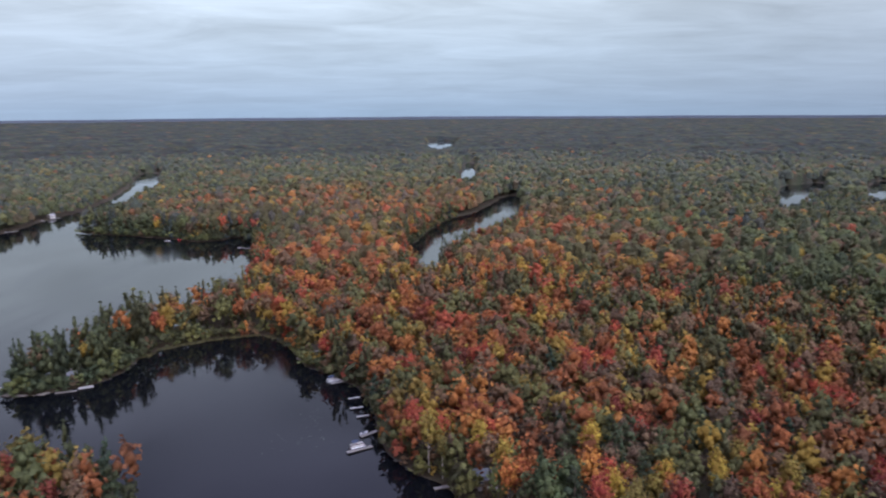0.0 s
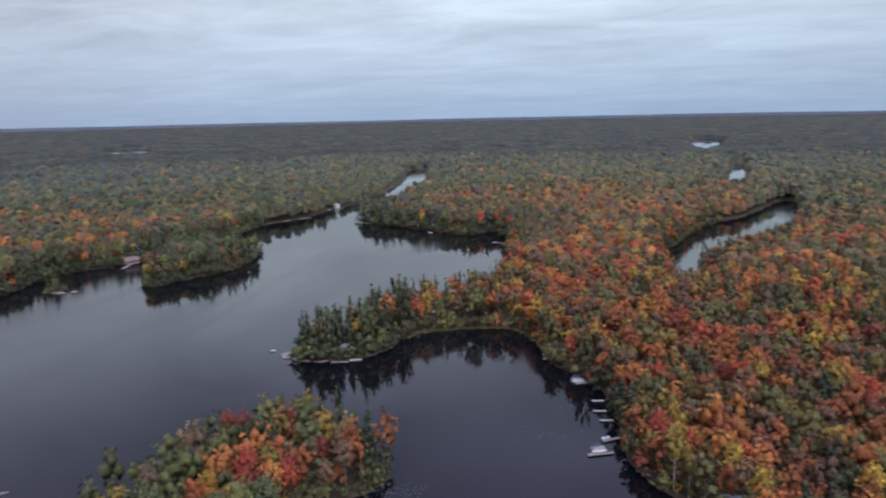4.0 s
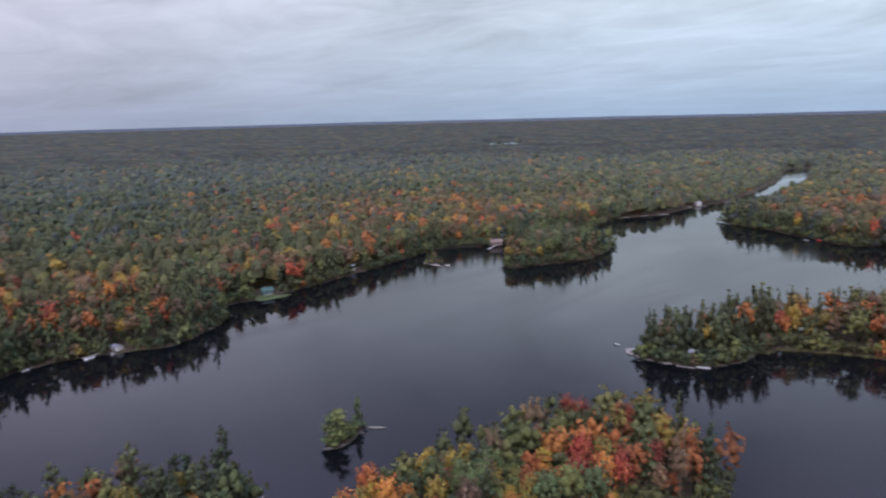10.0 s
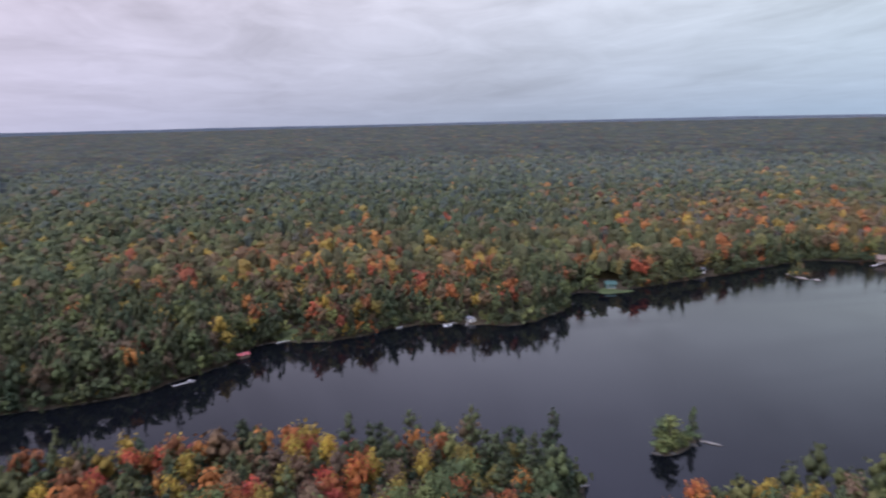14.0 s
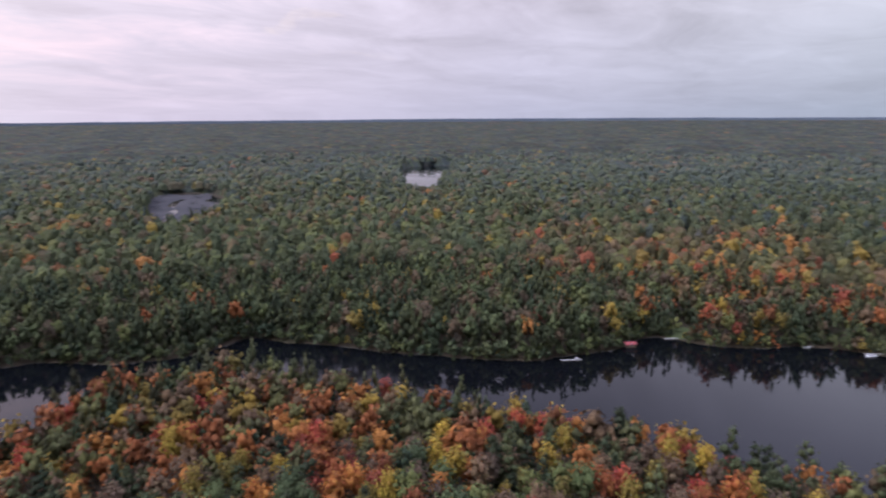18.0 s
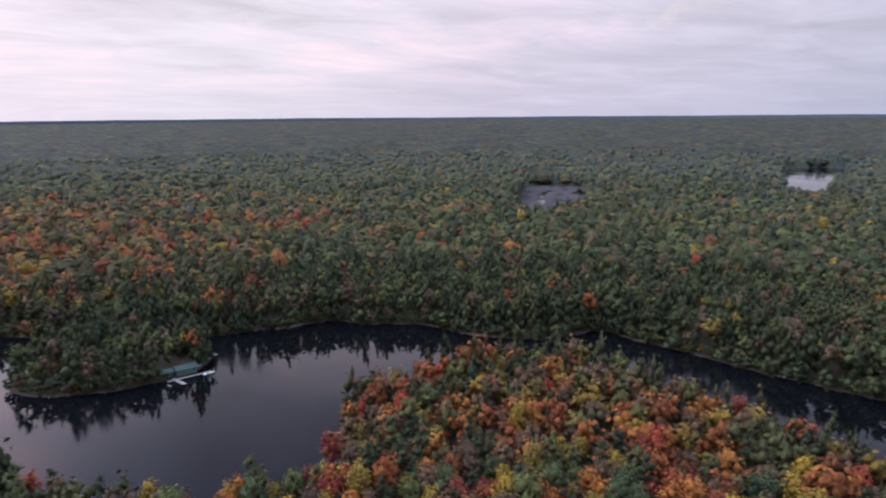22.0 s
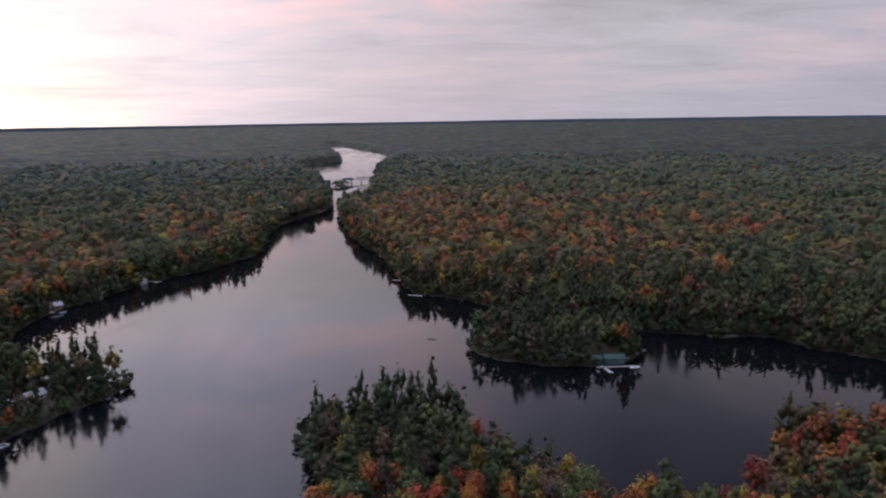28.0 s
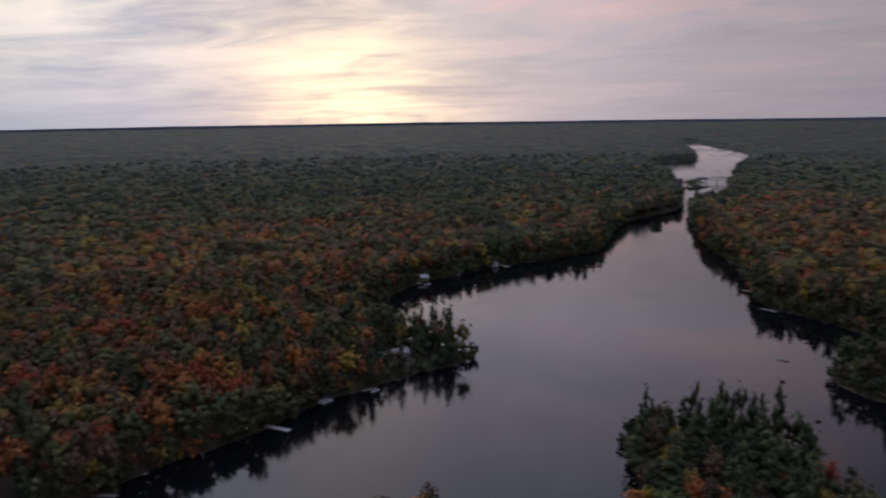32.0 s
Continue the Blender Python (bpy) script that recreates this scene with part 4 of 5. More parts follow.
STEEL = grained("painted_steel", (0.045, 0.052, 0.065), (0.085, 0.098, 0.12), 2.0, rough=0.5)
CONCRETE = grained("concrete", (0.24, 0.235, 0.225), (0.42, 0.41, 0.39), 2.0)
GRASS = grained("lawn_grass", (0.042, 0.060, 0.020), (0.078, 0.098, 0.034), 1.2)
PAD = grained("lily_pad", (0.045, 0.058, 0.045), (0.09, 0.105, 0.08), 2.0, rough=0.75, spec=0.15)
WET_STONE = grained("wet_stone", (0.028, 0.026, 0.024), (0.085, 0.078, 0.068), 1.6)


def part(name, bm, mat, parent, label=""):
    me = bpy.data.meshes.new(name)
    bm.normal_update()
    bm.to_mesh(me)
    bm.free()
    me.materials.append(mat)
    ob = new(name, me)
    ob.parent = parent
    if label:
        tagged(ob, label)
    return ob


def box(bm, x, y, z, sx, sy, sz, bevel=0.0, turn=None):
    """A block on its centre x, y with its foot at z."""
    m = Matrix.Translation((x, y, z + sz / 2)) @ (turn or Matrix()) @ Matrix.Diagonal((sx, sy, sz, 1))
    made = bmesh.ops.create_cube(bm, size=1, matrix=m)
    if bevel:
        edges = list({e for v in made["verts"] for e in v.link_edges})
        bmesh.ops.bevel(bm, geom=edges, offset=bevel, segments=1, affect="EDGES")
    return bm


def one_box(*a, **k):
    return box(bmesh.new(), *a, **k)


def rod(bm, a, b, r, n=6):
    a, b = Vector(a), Vector(b)
    m = Matrix.Translation((a + b) / 2) @ (b - a).to_track_quat("Z", "Y").to_matrix().to_4x4()
    bmesh.ops.create_cone(bm, cap_ends=True, segments=n, radius1=r, radius2=r, depth=(b - a).length, matrix=m)
    return bm


def extrude_outline(bm, outline, x0, x1):
    """A bar along x whose section is an outline in y, z."""
    a = [bm.verts.new((x0, y, z)) for y, z in outline]
    b = [bm.verts.new((x1, y, z)) for y, z in outline]
    n = len(outline)
    bm.faces.new(a[::-1])
    bm.faces.new(b)
    for i in range(n):
        bm.faces.new((a[i], a[(i + 1) % n], b[(i + 1) % n], b[i]))
    bmesh.ops.recalc_face_normals(bm, faces=bm.faces)
    return bm


def boards(x0, x1, wide, z, step=0.42, gap=0.03):
    """One run of deck boards along x, grooved between them."""
    n = max(3, int((x1 - x0) / step))
    w = (x1 - x0) / n
    line = []
    for i in range(n):
        line += [(x0 + i * w, z + 0.05), (x0 + (i + 1) * w - gap, z + 0.05), (x0 + (i + 1) * w - gap, z + 0.02), (x0 + (i + 1) * w, z + 0.02)]
    bm = bmesh.new()
    rows = [[bm.verts.new((px, side * wide / 2, pz)) for px, pz in line] for side in (-1, 1)]
    foot = [[bm.verts.new((px, side * wide / 2, z)) for px, pz in line] for side in (-1, 1)]
    for i in range(len(line) - 1):
        for a, b in ((rows[0], rows[1]), (foot[1], foot[0]), (foot[0], rows[0]), (rows[1], foot[1])):
            bm.faces.new((a[i], a[i + 1], b[i + 1], b[i]))
    for i in (0, -1):
        bm.faces.new((rows[0][i], rows[1][i], foot[1][i], foot[0][i]))
    bmesh.ops.recalc_face_normals(bm, faces=bm.faces)
    return bm


def thing(name, x, y, z, turn, label, category, group=""):
    root = tagged(new(name), label, category, group)
    root.matrix_world = pose(x, y, z, 0, 0, turn)
    return root


def level(x, y):
    a, b = np.array([float(x)]), np.array([float(y)])
    return float(ground_height(a, b, inland(a, b))[0])


def dock(ax, ay, bx, by, wide=1.8, label="grey weathered wooden dock on posts", head=0.0, pale=False):
    """A dock from a to b: deck boards, side beams and posts; head widens its outer end at a."""
    length = math.dist((ax, ay), (bx, by))
    root = thing("dock", (ax + bx) / 2, (ay + by) / 2, 0, math.degrees(math.atan2(by - ay, bx - ax)), label, "dock", "docks along the shore")
    deck = boards(-length / 2, length / 2, wide, 0.50)
    part("deck", deck, PALE_DECK if pale else DECKING, root)
    for side in (-1, 1):
        part("beam", one_box(0, side * (wide / 2 - 0.08), 0.28, length, 0.1, 0.22), POST, root)
    k = max(2, int(length / 2.6) + 1)
    for i in range(k):
        for side in (-1, 1):
            bm = bmesh.new()
            rod(bm, (-length / 2 + 0.2 + i * (length - 0.4) / (k - 1), side * (wide / 2 + 0.02), -1.6), (-length / 2 + 0.2 + i * (length - 0.4) / (k - 1), side * (wide / 2 + 0.02), 0.85), 0.07)
            part("post", bm, POST, root)
    if head:
        bm = boards(-length / 2 - 2.6, -length / 2 - 0.05, head, 0.50)
        part("platform", bm, PALE_DECK if pale else DECKING, root)
        for side in (-1, 1):
            part("post", rod(bmesh.new(), (-length / 2 - 2.2, side * head * 0.45, -1.6), (-length / 2 - 2.2, side * head * 0.45, 0.8), 0.07), POST, root)
    return root


def motorboat(x, y, turn, label="white fibreglass motorboat moored by the shore", size=1.0, hull_mat=None):
    root = thing("motorboat", x, y, 0, turn, label, "boat", "boats on the lake")
    L, W = 5.2 * size, 2.0 * size
    bm = bmesh.new()
    rings = []
    for q, w, k in ((0, 0.86, 0.0), (0.35, 1.0, 0.0), (0.65, 0.92, 0.05), (0.85, 0.6, 0.16), (1.0, 0.06, 0.32)):
        px = -L / 2 + q * L
        ring = [(px, -W / 2 * w, 0.62 + k * 0.6), (px, -W / 2 * w * 0.8, 0.12 + k * 0.5), (px, 0, -0.18 + k), (px, W / 2 * w * 0.8, 0.12 + k * 0.5), (px, W / 2 * w, 0.62 + k * 0.6),
                (px, W / 2 * w * 0.84, 0.60 + k * 0.6), (px, 0, 0.30 + k * 0.7), (px, -W / 2 * w * 0.84, 0.60 + k * 0.6)]
        rings.append([bm.verts.new(p) for p in ring])
    for a, b in zip(rings, rings[1:]):
        for i in range(8):
            bm.faces.new((a[i], a[(i + 1) % 8], b[(i + 1) % 8], b[i]))
    bm.faces.new(rings[0][::-1])
    bm.faces.new(rings[-1])
    bmesh.ops.recalc_face_normals(bm, faces=bm.faces)
    part("hull", bm, hull_mat or GELCOAT, root)
    part("foredeck", one_box(L * 0.22, 0, 0.62, L * 0.3, W * 0.62, 0.07, 0.03), GELCOAT, root)
    part("windscreen", one_box(L * 0.06, 0, 0.66, 0.06, W * 0.7, 0.34, turn=Matrix.Rotation(radians(-25), 4, "Y")), GLASS, root)
    for k in (-1, 1):
        part("seat", one_box(-L * 0.1, k * W * 0.22, 0.36, 0.5, 0.5, 0.42, 0.05), CANVAS, root)
    part("outboard_motor", box(one_box(-L / 2 - 0.22, 0, 0.45, 0.42, 0.34, 0.5, 0.06), -L / 2 - 0.2, 0, -0.3, 0.16, 0.14, 0.8), BLACK, root)
    return root


def pontoon_boat(x, y, turn, label="pontoon boat under a canopy at a dock"):
    root = thing("pontoon_boat", x, y, 0, turn, label, "boat", "boats on the lake")
    for k in (-1, 1):
        bm = rod(bmesh.new(), (-3.0, k * 0.85, 0.1), (2.4, k * 0.85, 0.1), 0.32, 10)
        bmesh.ops.create_cone(bm, cap_ends=True, segments=10, radius1=0.32, radius2=0.05, depth=0.7, matrix=Matrix.Translation((2.75, k * 0.85, 0.1)) @ Matrix.Rotation(radians(90), 4, "Y"))
        part("pontoon", bm, ALUMINIUM, root)
    part("deck", one_box(-0.2, 0, 0.42, 5.6, 2.3, 0.1, 0.02), DECKING, root)
    for k in (-1, 1):
        part("side_panel", one_box(-0.2, k * 1.1, 0.52, 5.0, 0.06, 0.6), WHITE, root)
    part("canopy", one_box(-0.8, 0, 2.2, 2.6, 2.2, 0.1, 0.04), CANVAS, root)
    for i in (-1, 1):
        for k in (-1, 1):
            part("pole", rod(bmesh.new(), (-0.8 + i * 1.2, k * 1.05, 0.5), (-0.8 + i * 1.2, k * 1.05, 2.2), 0.03), ALUMINIUM, root)
    for k in (-1, 1):
        part("seat", one_box(-1.2, k * 0.75, 0.52, 1.8, 0.55, 0.5, 0.06), WHITE, root)
    part("outboard_motor", box(one_box(-3.1, 0, 0.5, 0.4, 0.36, 0.55, 0.06), -3.1, 0, -0.3, 0.16, 0.14, 0.85), BLACK, root)
    return root


def canoe(x, y, z, turn, label="red canoe turned over on the shore"):
    root = thing("canoe", x, y, z, turn, label, "canoe", "boats on the lake")
    bm = bmesh.new()
    rings = []
    for i in range(9):
        q = i / 8 * 2 - 1
        w = 0.46 * (1 - q * q) ** 0.6 + 0.01
        rings.append([bm.verts.new((q * 2.4, w * math.cos(a), w * 0.8 * math.sin(a) + 0.08 * q * q)) for a in (0, 0.6, 1.2, math.pi - 1.2, math.pi - 0.6, math.pi)])
    for a, b in zip(rings, rings[1:]):
        for i in range(5):
            bm.faces.new((a[i], b[i], b[i + 1], a[i + 1]))
    bmesh.ops.recalc_face_normals(bm, faces=bm.faces)
    hull = part("hull", bm, RED_HULL, root)
    hull.modifiers.new("skin", "SOLIDIFY").thickness = 0.03
    part("keel", one_box(0, 0, 0.36, 3.8, 0.05, 0.04), BLACK, root)
    return root


def gable(bm, L, W, z, pitch, over, thick, y_ridge=0.0):
    """A gable roof of two slabs along x, eaves at z."""
    h = (W / 2) * pitch
    e = over * pitch
    out = [(-W / 2 - over, z - e), (0, z + h), (W / 2 + over, z - e), (W / 2 + over, z - e + thick), (0, z + h + thick * 1.15), (-W / 2 - over, z - e + thick)]
    return extrude_outline(bm, out, -L / 2 - over, L / 2 + over)


def cottage(x, y, z, turn, L, W, wall, roof, label, name="cottage", eaves=2.6, pitch=0.55, chimney=True, big_door=False, deck=True):
    """A small gabled house: walls, roof, openings with frames, sometimes a deck and a chimney."""
    root = thing(name, x, y, z, turn, label, "house" if name == "cottage" else name.replace("_", " "), "houses on the shores")
    t = 0.18
    for k in (-1, 1):
        part("wall", one_box(0, k * (W / 2 - t / 2), -0.6, L, t, eaves + 0.6), wall, root)
        bm = extrude_outline(bmesh.new(), [(-W / 2 + t, -0.6), (W / 2 - t, -0.6), (W / 2 - t, eaves), (0, eaves + W / 2 * pitch - 0.05), (-W / 2 + t, eaves)], k * L / 2 - (t if k > 0 else 0), k * L / 2 + (t if k < 0 else 0))
        part("gable_wall", bm, wall, root)
    part("roof", gable(bmesh.new(), L, W, eaves, pitch, 0.45, 0.16), roof, root)
    part("ridge_cap", one_box(0, 0, eaves + W / 2 * pitch + 0.15, L + 0.9, 0.3, 0.07, 0.02), roof, root)
    for k in (-1, 1):
        for i in range(max(1, int(L / 3))):
            wx = -L / 2 + (i + 0.5) * L / max(1, int(L / 3))
            w = part("window", one_box(wx, k * (W / 2 + 0.015), 0.95, 1.2, 0.05, 1.1), GLASS, root)
            fr = bmesh.new()
            for dx in (-0.63, 0, 0.63):
                box(fr, wx + dx, k * (W / 2 + 0.04), 0.90, 0.07, 0.07, 1.2)
            for dz in (0.86, 2.06):
                box(fr, wx, k * (W / 2 + 0.04), dz, 1.35, 0.08, 0.08)
            part("window_frame", fr, WHITE, w)
    if big_door:
        d = part("door", one_box(L / 2 + 0.03, 0, 0.1, 0.06, W * 0.62, eaves - 0.4), WHITE, root, "wide white boat door")
        for i in range(4):
            part("door_panel", one_box(L / 2 + 0.075, (i - 1.5) * W * 0.15, 0.3, 0.03, W * 0.13, eaves - 0.9), WHITE, d)
    else:
        d = part("door", one_box(L / 2 + 0.03, W * 0.18, 0.05, 0.06, 0.95, 2.05), WHITE, root)
        part("door_handle", one_box(L / 2 + 0.09, W * 0.18 + 0.35, 1.0, 0.06, 0.12, 0.05), BLACK, d)
    if chimney:
        part("chimney", box(one_box(-L * 0.2, W * 0.2, eaves, 0.6, 0.6, W * pitch * 0.5 + 0.9), -L * 0.2, W * 0.2, eaves + W * pitch * 0.5 + 0.9, 0.75, 0.75, 0.12), STONE, root)
    if deck:
        dk = boards(-L * 0.4, L * 0.4, 2.4, -0.02)
        bmesh.ops.translate(dk, verts=dk.verts, vec=(0, -W / 2 - 1.3, 0))
        dk = part("deck", dk, DECKING, root)
        for i in range(4):
            part("rail_post", one_box(-L * 0.4 + i * L * 0.8 / 3, -W / 2 - 2.4, 0.0, 0.09, 0.09, 1.0), DECKING, dk)
        part("hand_rail", one_box(0, -W / 2 - 2.4, 1.0, L * 0.8, 0.1, 0.06), DECKING, dk)
    return root


def boulder(x, y, z, sx, sy, sz, turn, label="pale granite rock at the waterline"):
    g = random.Random(int(x * 7 + y * 13))
    bm = bmesh.new()
    bmesh.ops.create_icosphere(bm, subdivisions=2, radius=0.5)
    off = Vector((g.uniform(0, 50), g.uniform(0, 50), 0))
    for v in bm.verts:
        v.co *= 1 + 0.35 * noise.noise(v.co * 2.2 + off)
        v.co = Vector((v.co.x * sx, v.co.y * sy, max(v.co.z, -0.35) * sz))
    me = bpy.data.meshes.new("boulder")
    bm.to_mesh(me)
    bm.free()
    me.materials.append(STONE)
    ob = tagged(new("boulder", me), label, "rock", "rocks along the shore")
    ob.matrix_world = pose(x, y, z, 0, 0, turn)
    return ob


def sheet(name, x, y, rx, ry, turn, mat, label, category, lift=0.25):
    """A grassy patch laid on the ground, with an uneven edge."""
    g = np.random.RandomState(int(abs(x) + abs(y)))
    c, s = math.cos(radians(turn)), math.sin(radians(turn))
    pts, n = [], 28
    for k in (0.0, 0.5, 0.85, 1.0):
        for i in range(n):
            a = i * 2 * math.pi / n
            w = k * (1 + 0.18 * math.sin(3 * a + x) + 0.12 * math.sin(5 * a + y))
            u, v = rx * w * math.cos(a), ry * w * math.sin(a)
            pts.append((x + u * c - v * s, y + u * s + v * c, k))
    p = np.array(pts)
    d = inland(p[:, 0], p[:, 1])
    z = np.maximum(ground_height(p[:, 0], p[:, 1], d), 0.1) + lift * (1 - p[:, 2] ** 4 * 1.4) + g.uniform(0, 0.08, len(p))
    f = []
    for a in range(3):
        for i in range(n):
            j = (i + 1) % n
            f += [(a * n + i, a * n + n + i, a * n + n + j), (a * n + i, a * n + n + j, a * n + j)]
    me = raw_mesh(name, np.c_[p[:, :2], z], np.array(f), mat, True)
    return tagged(new(name, me), label, category, kind="structure")


# the cove
dock(-3.6, 205, 4.7, 208, 1.6, head=0)
dock(1.6, 210, 4.5, 212, 2.0)
dock(-32.8, 231, -26.6, 234.6, 1.4, "grey wooden dock with a pontoon boat alongside", 1.8)
pontoon_boat(-32, 235.2, 29)
dock(-31.5, 242, -26.1, 247, 1.6)
motorboat(-30.8, 245.3, 40, "small pale motorboat tied to a dock", 0.7)
dock(-35.2, 259.3, -30.4, 261, 1.4, "pale wooden dock standing off the shore", pale=True)
dock(-38.9, 267.4, -33.9, 269, 1.4, "pale wooden dock standing off the shore", pale=True)
dock(-41, 277.3, -36.3, 279, 1.5, "pale wooden dock standing off the shore", pale=True)
dock(-51, 294.2, -43.3, 299, 2.2, "wide grey dock with a covered boat on it")
pontoon_boat(-50.9, 299, 31, "pontoon boat with a dark cover beside a dock")
dock(-66.8, 323, -57.3, 334, 1.7, "long pale wooden dock beside bare rock", pale=True)
for bx, by, sx, sy, sz, bt in ((-66.7, 333, 17.3, 6.7, 2.5, 48), (-60, 341, 9.3, 6.7, 2.9, 30), (-71.3, 329, 6.7, 4, 1.3, 60)):
    boulder(bx, by, 0.2, sx, sy, sz, bt, "broad pale granite outcrop sloping into the water")
cottage(-60, 340, 1.2, 20, 6.0, 4.8, SIDING, GREY_ROOF, "small grey-roofed cabin behind a granite outcrop", chimney=False)
cottage(-24, 301, 2.2, 12, 9.6, 7.2, SIDING, GREY_ROOF, "grey-roofed cottage among autumn maples")
cottage(-14.7, 311, 2.4, 12, 7.2, 6.0, SIDING, PALE_ROOF, "pale-roofed cabin among autumn maples", chimney=False)
cottage(13.3, 207, 2.0, 5, 8.4, 6.6, SIDING, GREY_ROOF, "grey-roofed cottage hidden in orange maples")
# the wooded peninsula
dock(-170, 285, -162, 288, 1.5, "low grey dock along a rocky shore")
dock(-162.4, 290, -157.1, 293, 2.6, "broad pale floating dock off the wooded peninsula", 0, True)
cottage(-169.3, 300, 1.2, 25, 4.8, 4.0, SIDING, GREY_ROOF, "small grey-roofed cottage among pines")
motorboat(-208, 291, 5, "small white boat at a mooring off a rocky point", 0.5)
for bx, by, sx, sy, sz, bt in ((-196, 286, 9, 5, 1.6, 150), (-190, 284.5, 8, 4, 1.3, 175), (-199, 290, 6, 4, 1.2, 60), (-184, 283.5, 7, 3, 1.0, 5), (-176, 285, 6, 2.6, 0.9, 25)):
    boulder(bx, by, 0.1, sx, sy, sz, bt, "brown granite ledge at the end of a wooded point")
# the north arm
dock(-183.3, 615, -158.7, 608, 2.2, "long dark wooden dock at the wooded shore", 5.0)
motorboat(-173.3, 617, -15, "boat under a dark cover beside a dock", 1.0, CANVAS)
motorboat(-264, 653, -15, "white motorboat lying against the wooded bank")
canoe(-254, 655, 0.7, 10, "red canoe lying on the wooded bank")
# the west shore
for ax, ay, bx, by in ((-479, 632, -467, 640), (-471, 661, -467, 669), (-461, 684, -457, 692), (-455, 703, -444, 715), (-453, 779, -461, 787), (-457, 796, -449, 805)):
    dock(ax, ay, bx, by, 2.4, "pale wooden dock on the far shore", pale=True)
cottage(-461, 808, 0.6, 67, 6.6, 5.4, WHITE, PALE_ROOF, "white boathouse on the far shore", "boathouse", 3.0, 0.5, False, True, False)
cottage(-495, 611, 2.5, 92, 13.2, 8.4, SIDING, RED_ROOF, "house with a red metal roof among trees")
cottage(-488, 592, 2.2, 92, 7.2, 6.0, WHITE, PALE_ROOF, "small white cabin among trees", chimney=False)
cottage(-455, 445, 1.2, 60, 10.8, 8.4, SIDING, BROWN_ROOF, "brown cottage above a stone landing")
dock(-447, 429, -453, 443, 2.0, "white stone pier with a landing", 3.6, True)
cottage(-460, 289, 1.6, 69, 6.0, 5.4, WHITE, GREY_ROOF, "white cottage beside an orange maple")
cottage(-439, 207, 1.4, 76, 7.2, 5.6, GREEN_SIDING, GREEN_ROOF, "green cottage on a lawn by the water")
sheet("lawn", -431, 205, 5, 13, -13, GRASS, "mown lawn sloping to the water", "lawn")
sheet("lawn", -388, -12, 9.3, 10.7, 30, GRASS, "green lawn between trees at the shore", "lawn")
dock(-385, 76.5, -389, 87.3, 2.0, "pale wooden dock with a white boat", 0, True)
motorboat(-383, 79.3, 108, "white motorboat tied to a pale dock", 1.1)
cottage(-387, 94, 0.5, 20, 4.8, 3.6, WHITE, GREY_ROOF, "small white boathouse at the shore", "boathouse", 2.3, 0.45, False, True, False)
dock(-379, 89.3, -387, 92, 1.6)
dock(-389, 138, -390, 148, 1.8, "low wooden dock along a wooded point")
dock(-324, -63.7, -329, -54.7, 1.5, "pale wooden dock bent along the shore", pale=True)
dock(-327, -55.5, -331, -57.9, 1.4, "pale gangway up to the wooded bank", pale=True)
cottage(-358, -34.7, 0.3, 120, 5.3, 3.6, SIDING, RED_ROOF, "boat shelter with a red roof at the waterline", "boat_shelter", 1.6, 0.3, False, True, False)
dock(-376, -18.7, -381, -9.9, 1.7, "pale wooden dock before a lawn", pale=True)
dock(-387, 48.5, -390, 54.9, 1.6)
motorboat(-387, 50.9, 100, "small white boat at a dock", 0.7)
# the far islets
for bx, by, sx, sy, sz, bt in ((-429, 351, 10.7, 4, 1.3, 20), (-440, 352, 8, 5.3, 1.6, 60), (-421, 357, 5.3, 4, 1.2, 0)):
    boulder(bx, by, 0.1, sx, sy, sz, bt)
# boathouse at the end of the near shore
cottage(-198.9, 82.9, 0.55, 41, 6.2, 4.3, WHITE, DARK_GREEN_ROOF, "white boathouse with a dark green roof", "boathouse", 2.1, 0.45, False, True, False)
dock(-195.7, 86.1, -201, 81.6, 1.4, "low dock before a boathouse")
# the boathouse island
cottage(-101.9, -316, 1.2, 178, 9.4, 5.0, GREEN_SIDING, DARK_GREEN_ROOF, "long boathouse with a green metal roof", "boathouse", 2.5, 0.5, False, True, False)
cottage(-93.6, -317, 1.2, 178, 4.2, 3.8, GREEN_SIDING, DARK_GREEN_ROOF, "green shed beside a long boathouse", "shed", 2.2, 0.5, False, False, False)
dock(-96.9, -303, -95.2, -313, 1.9, "pale wooden dock running out from a boathouse", pale=True)
dock(-92, -311, -112.7, -311, 1.8, "wooden deck along the front of a boathouse")
dock(-123.5, -333, -109.3, -321, 1.7, "pale sloping walkway to the island's end", pale=True)
motorboat(-110.4, -309, 180, "white motorboat beside a boathouse deck")
motorboat(-91.2, -306, 100, "small white rowing boat by a dock", 0.5)
# the near cove in the south
dock(-121.7, -218, -128.7, -213, 1.5)
motorboat(-122.1, -210, 160, "small motorboat under the bank", 0.9)
cottage(-121.3, -188, 2.0, 160, 6.0, 4.8, SIDING, BROWN_ROOF, "brown-roofed cabin under yellow trees", chimney=False)
boulder(-15.7, -365, 0.0, 6.7, 3.5, 1.5, 169, "dark bare rock awash in the lake")
boulder(-10.9, -367, -0.1, 6.7, 0.9, 0.7, 128, "thin ledge of rock awash in the lake")
for bx, by, sx in ((-176, -350, 10.7), (-168, -352, 5.3)):
    boulder(bx, by, 0.3, sx, 3, 2.2, 0, "grey rock face at the foot of the woods")
# the long channel to the west
dock(-0.7, -503, 6.7, -505, 2.2)
motorboat(-1.3, -495, 100, "white motorboat at the wooded bank", 0.9)
dock(-4.5, -460, -13.9, -456, 1.8, "pale wooden dock at the foot of the woods", pale=True)
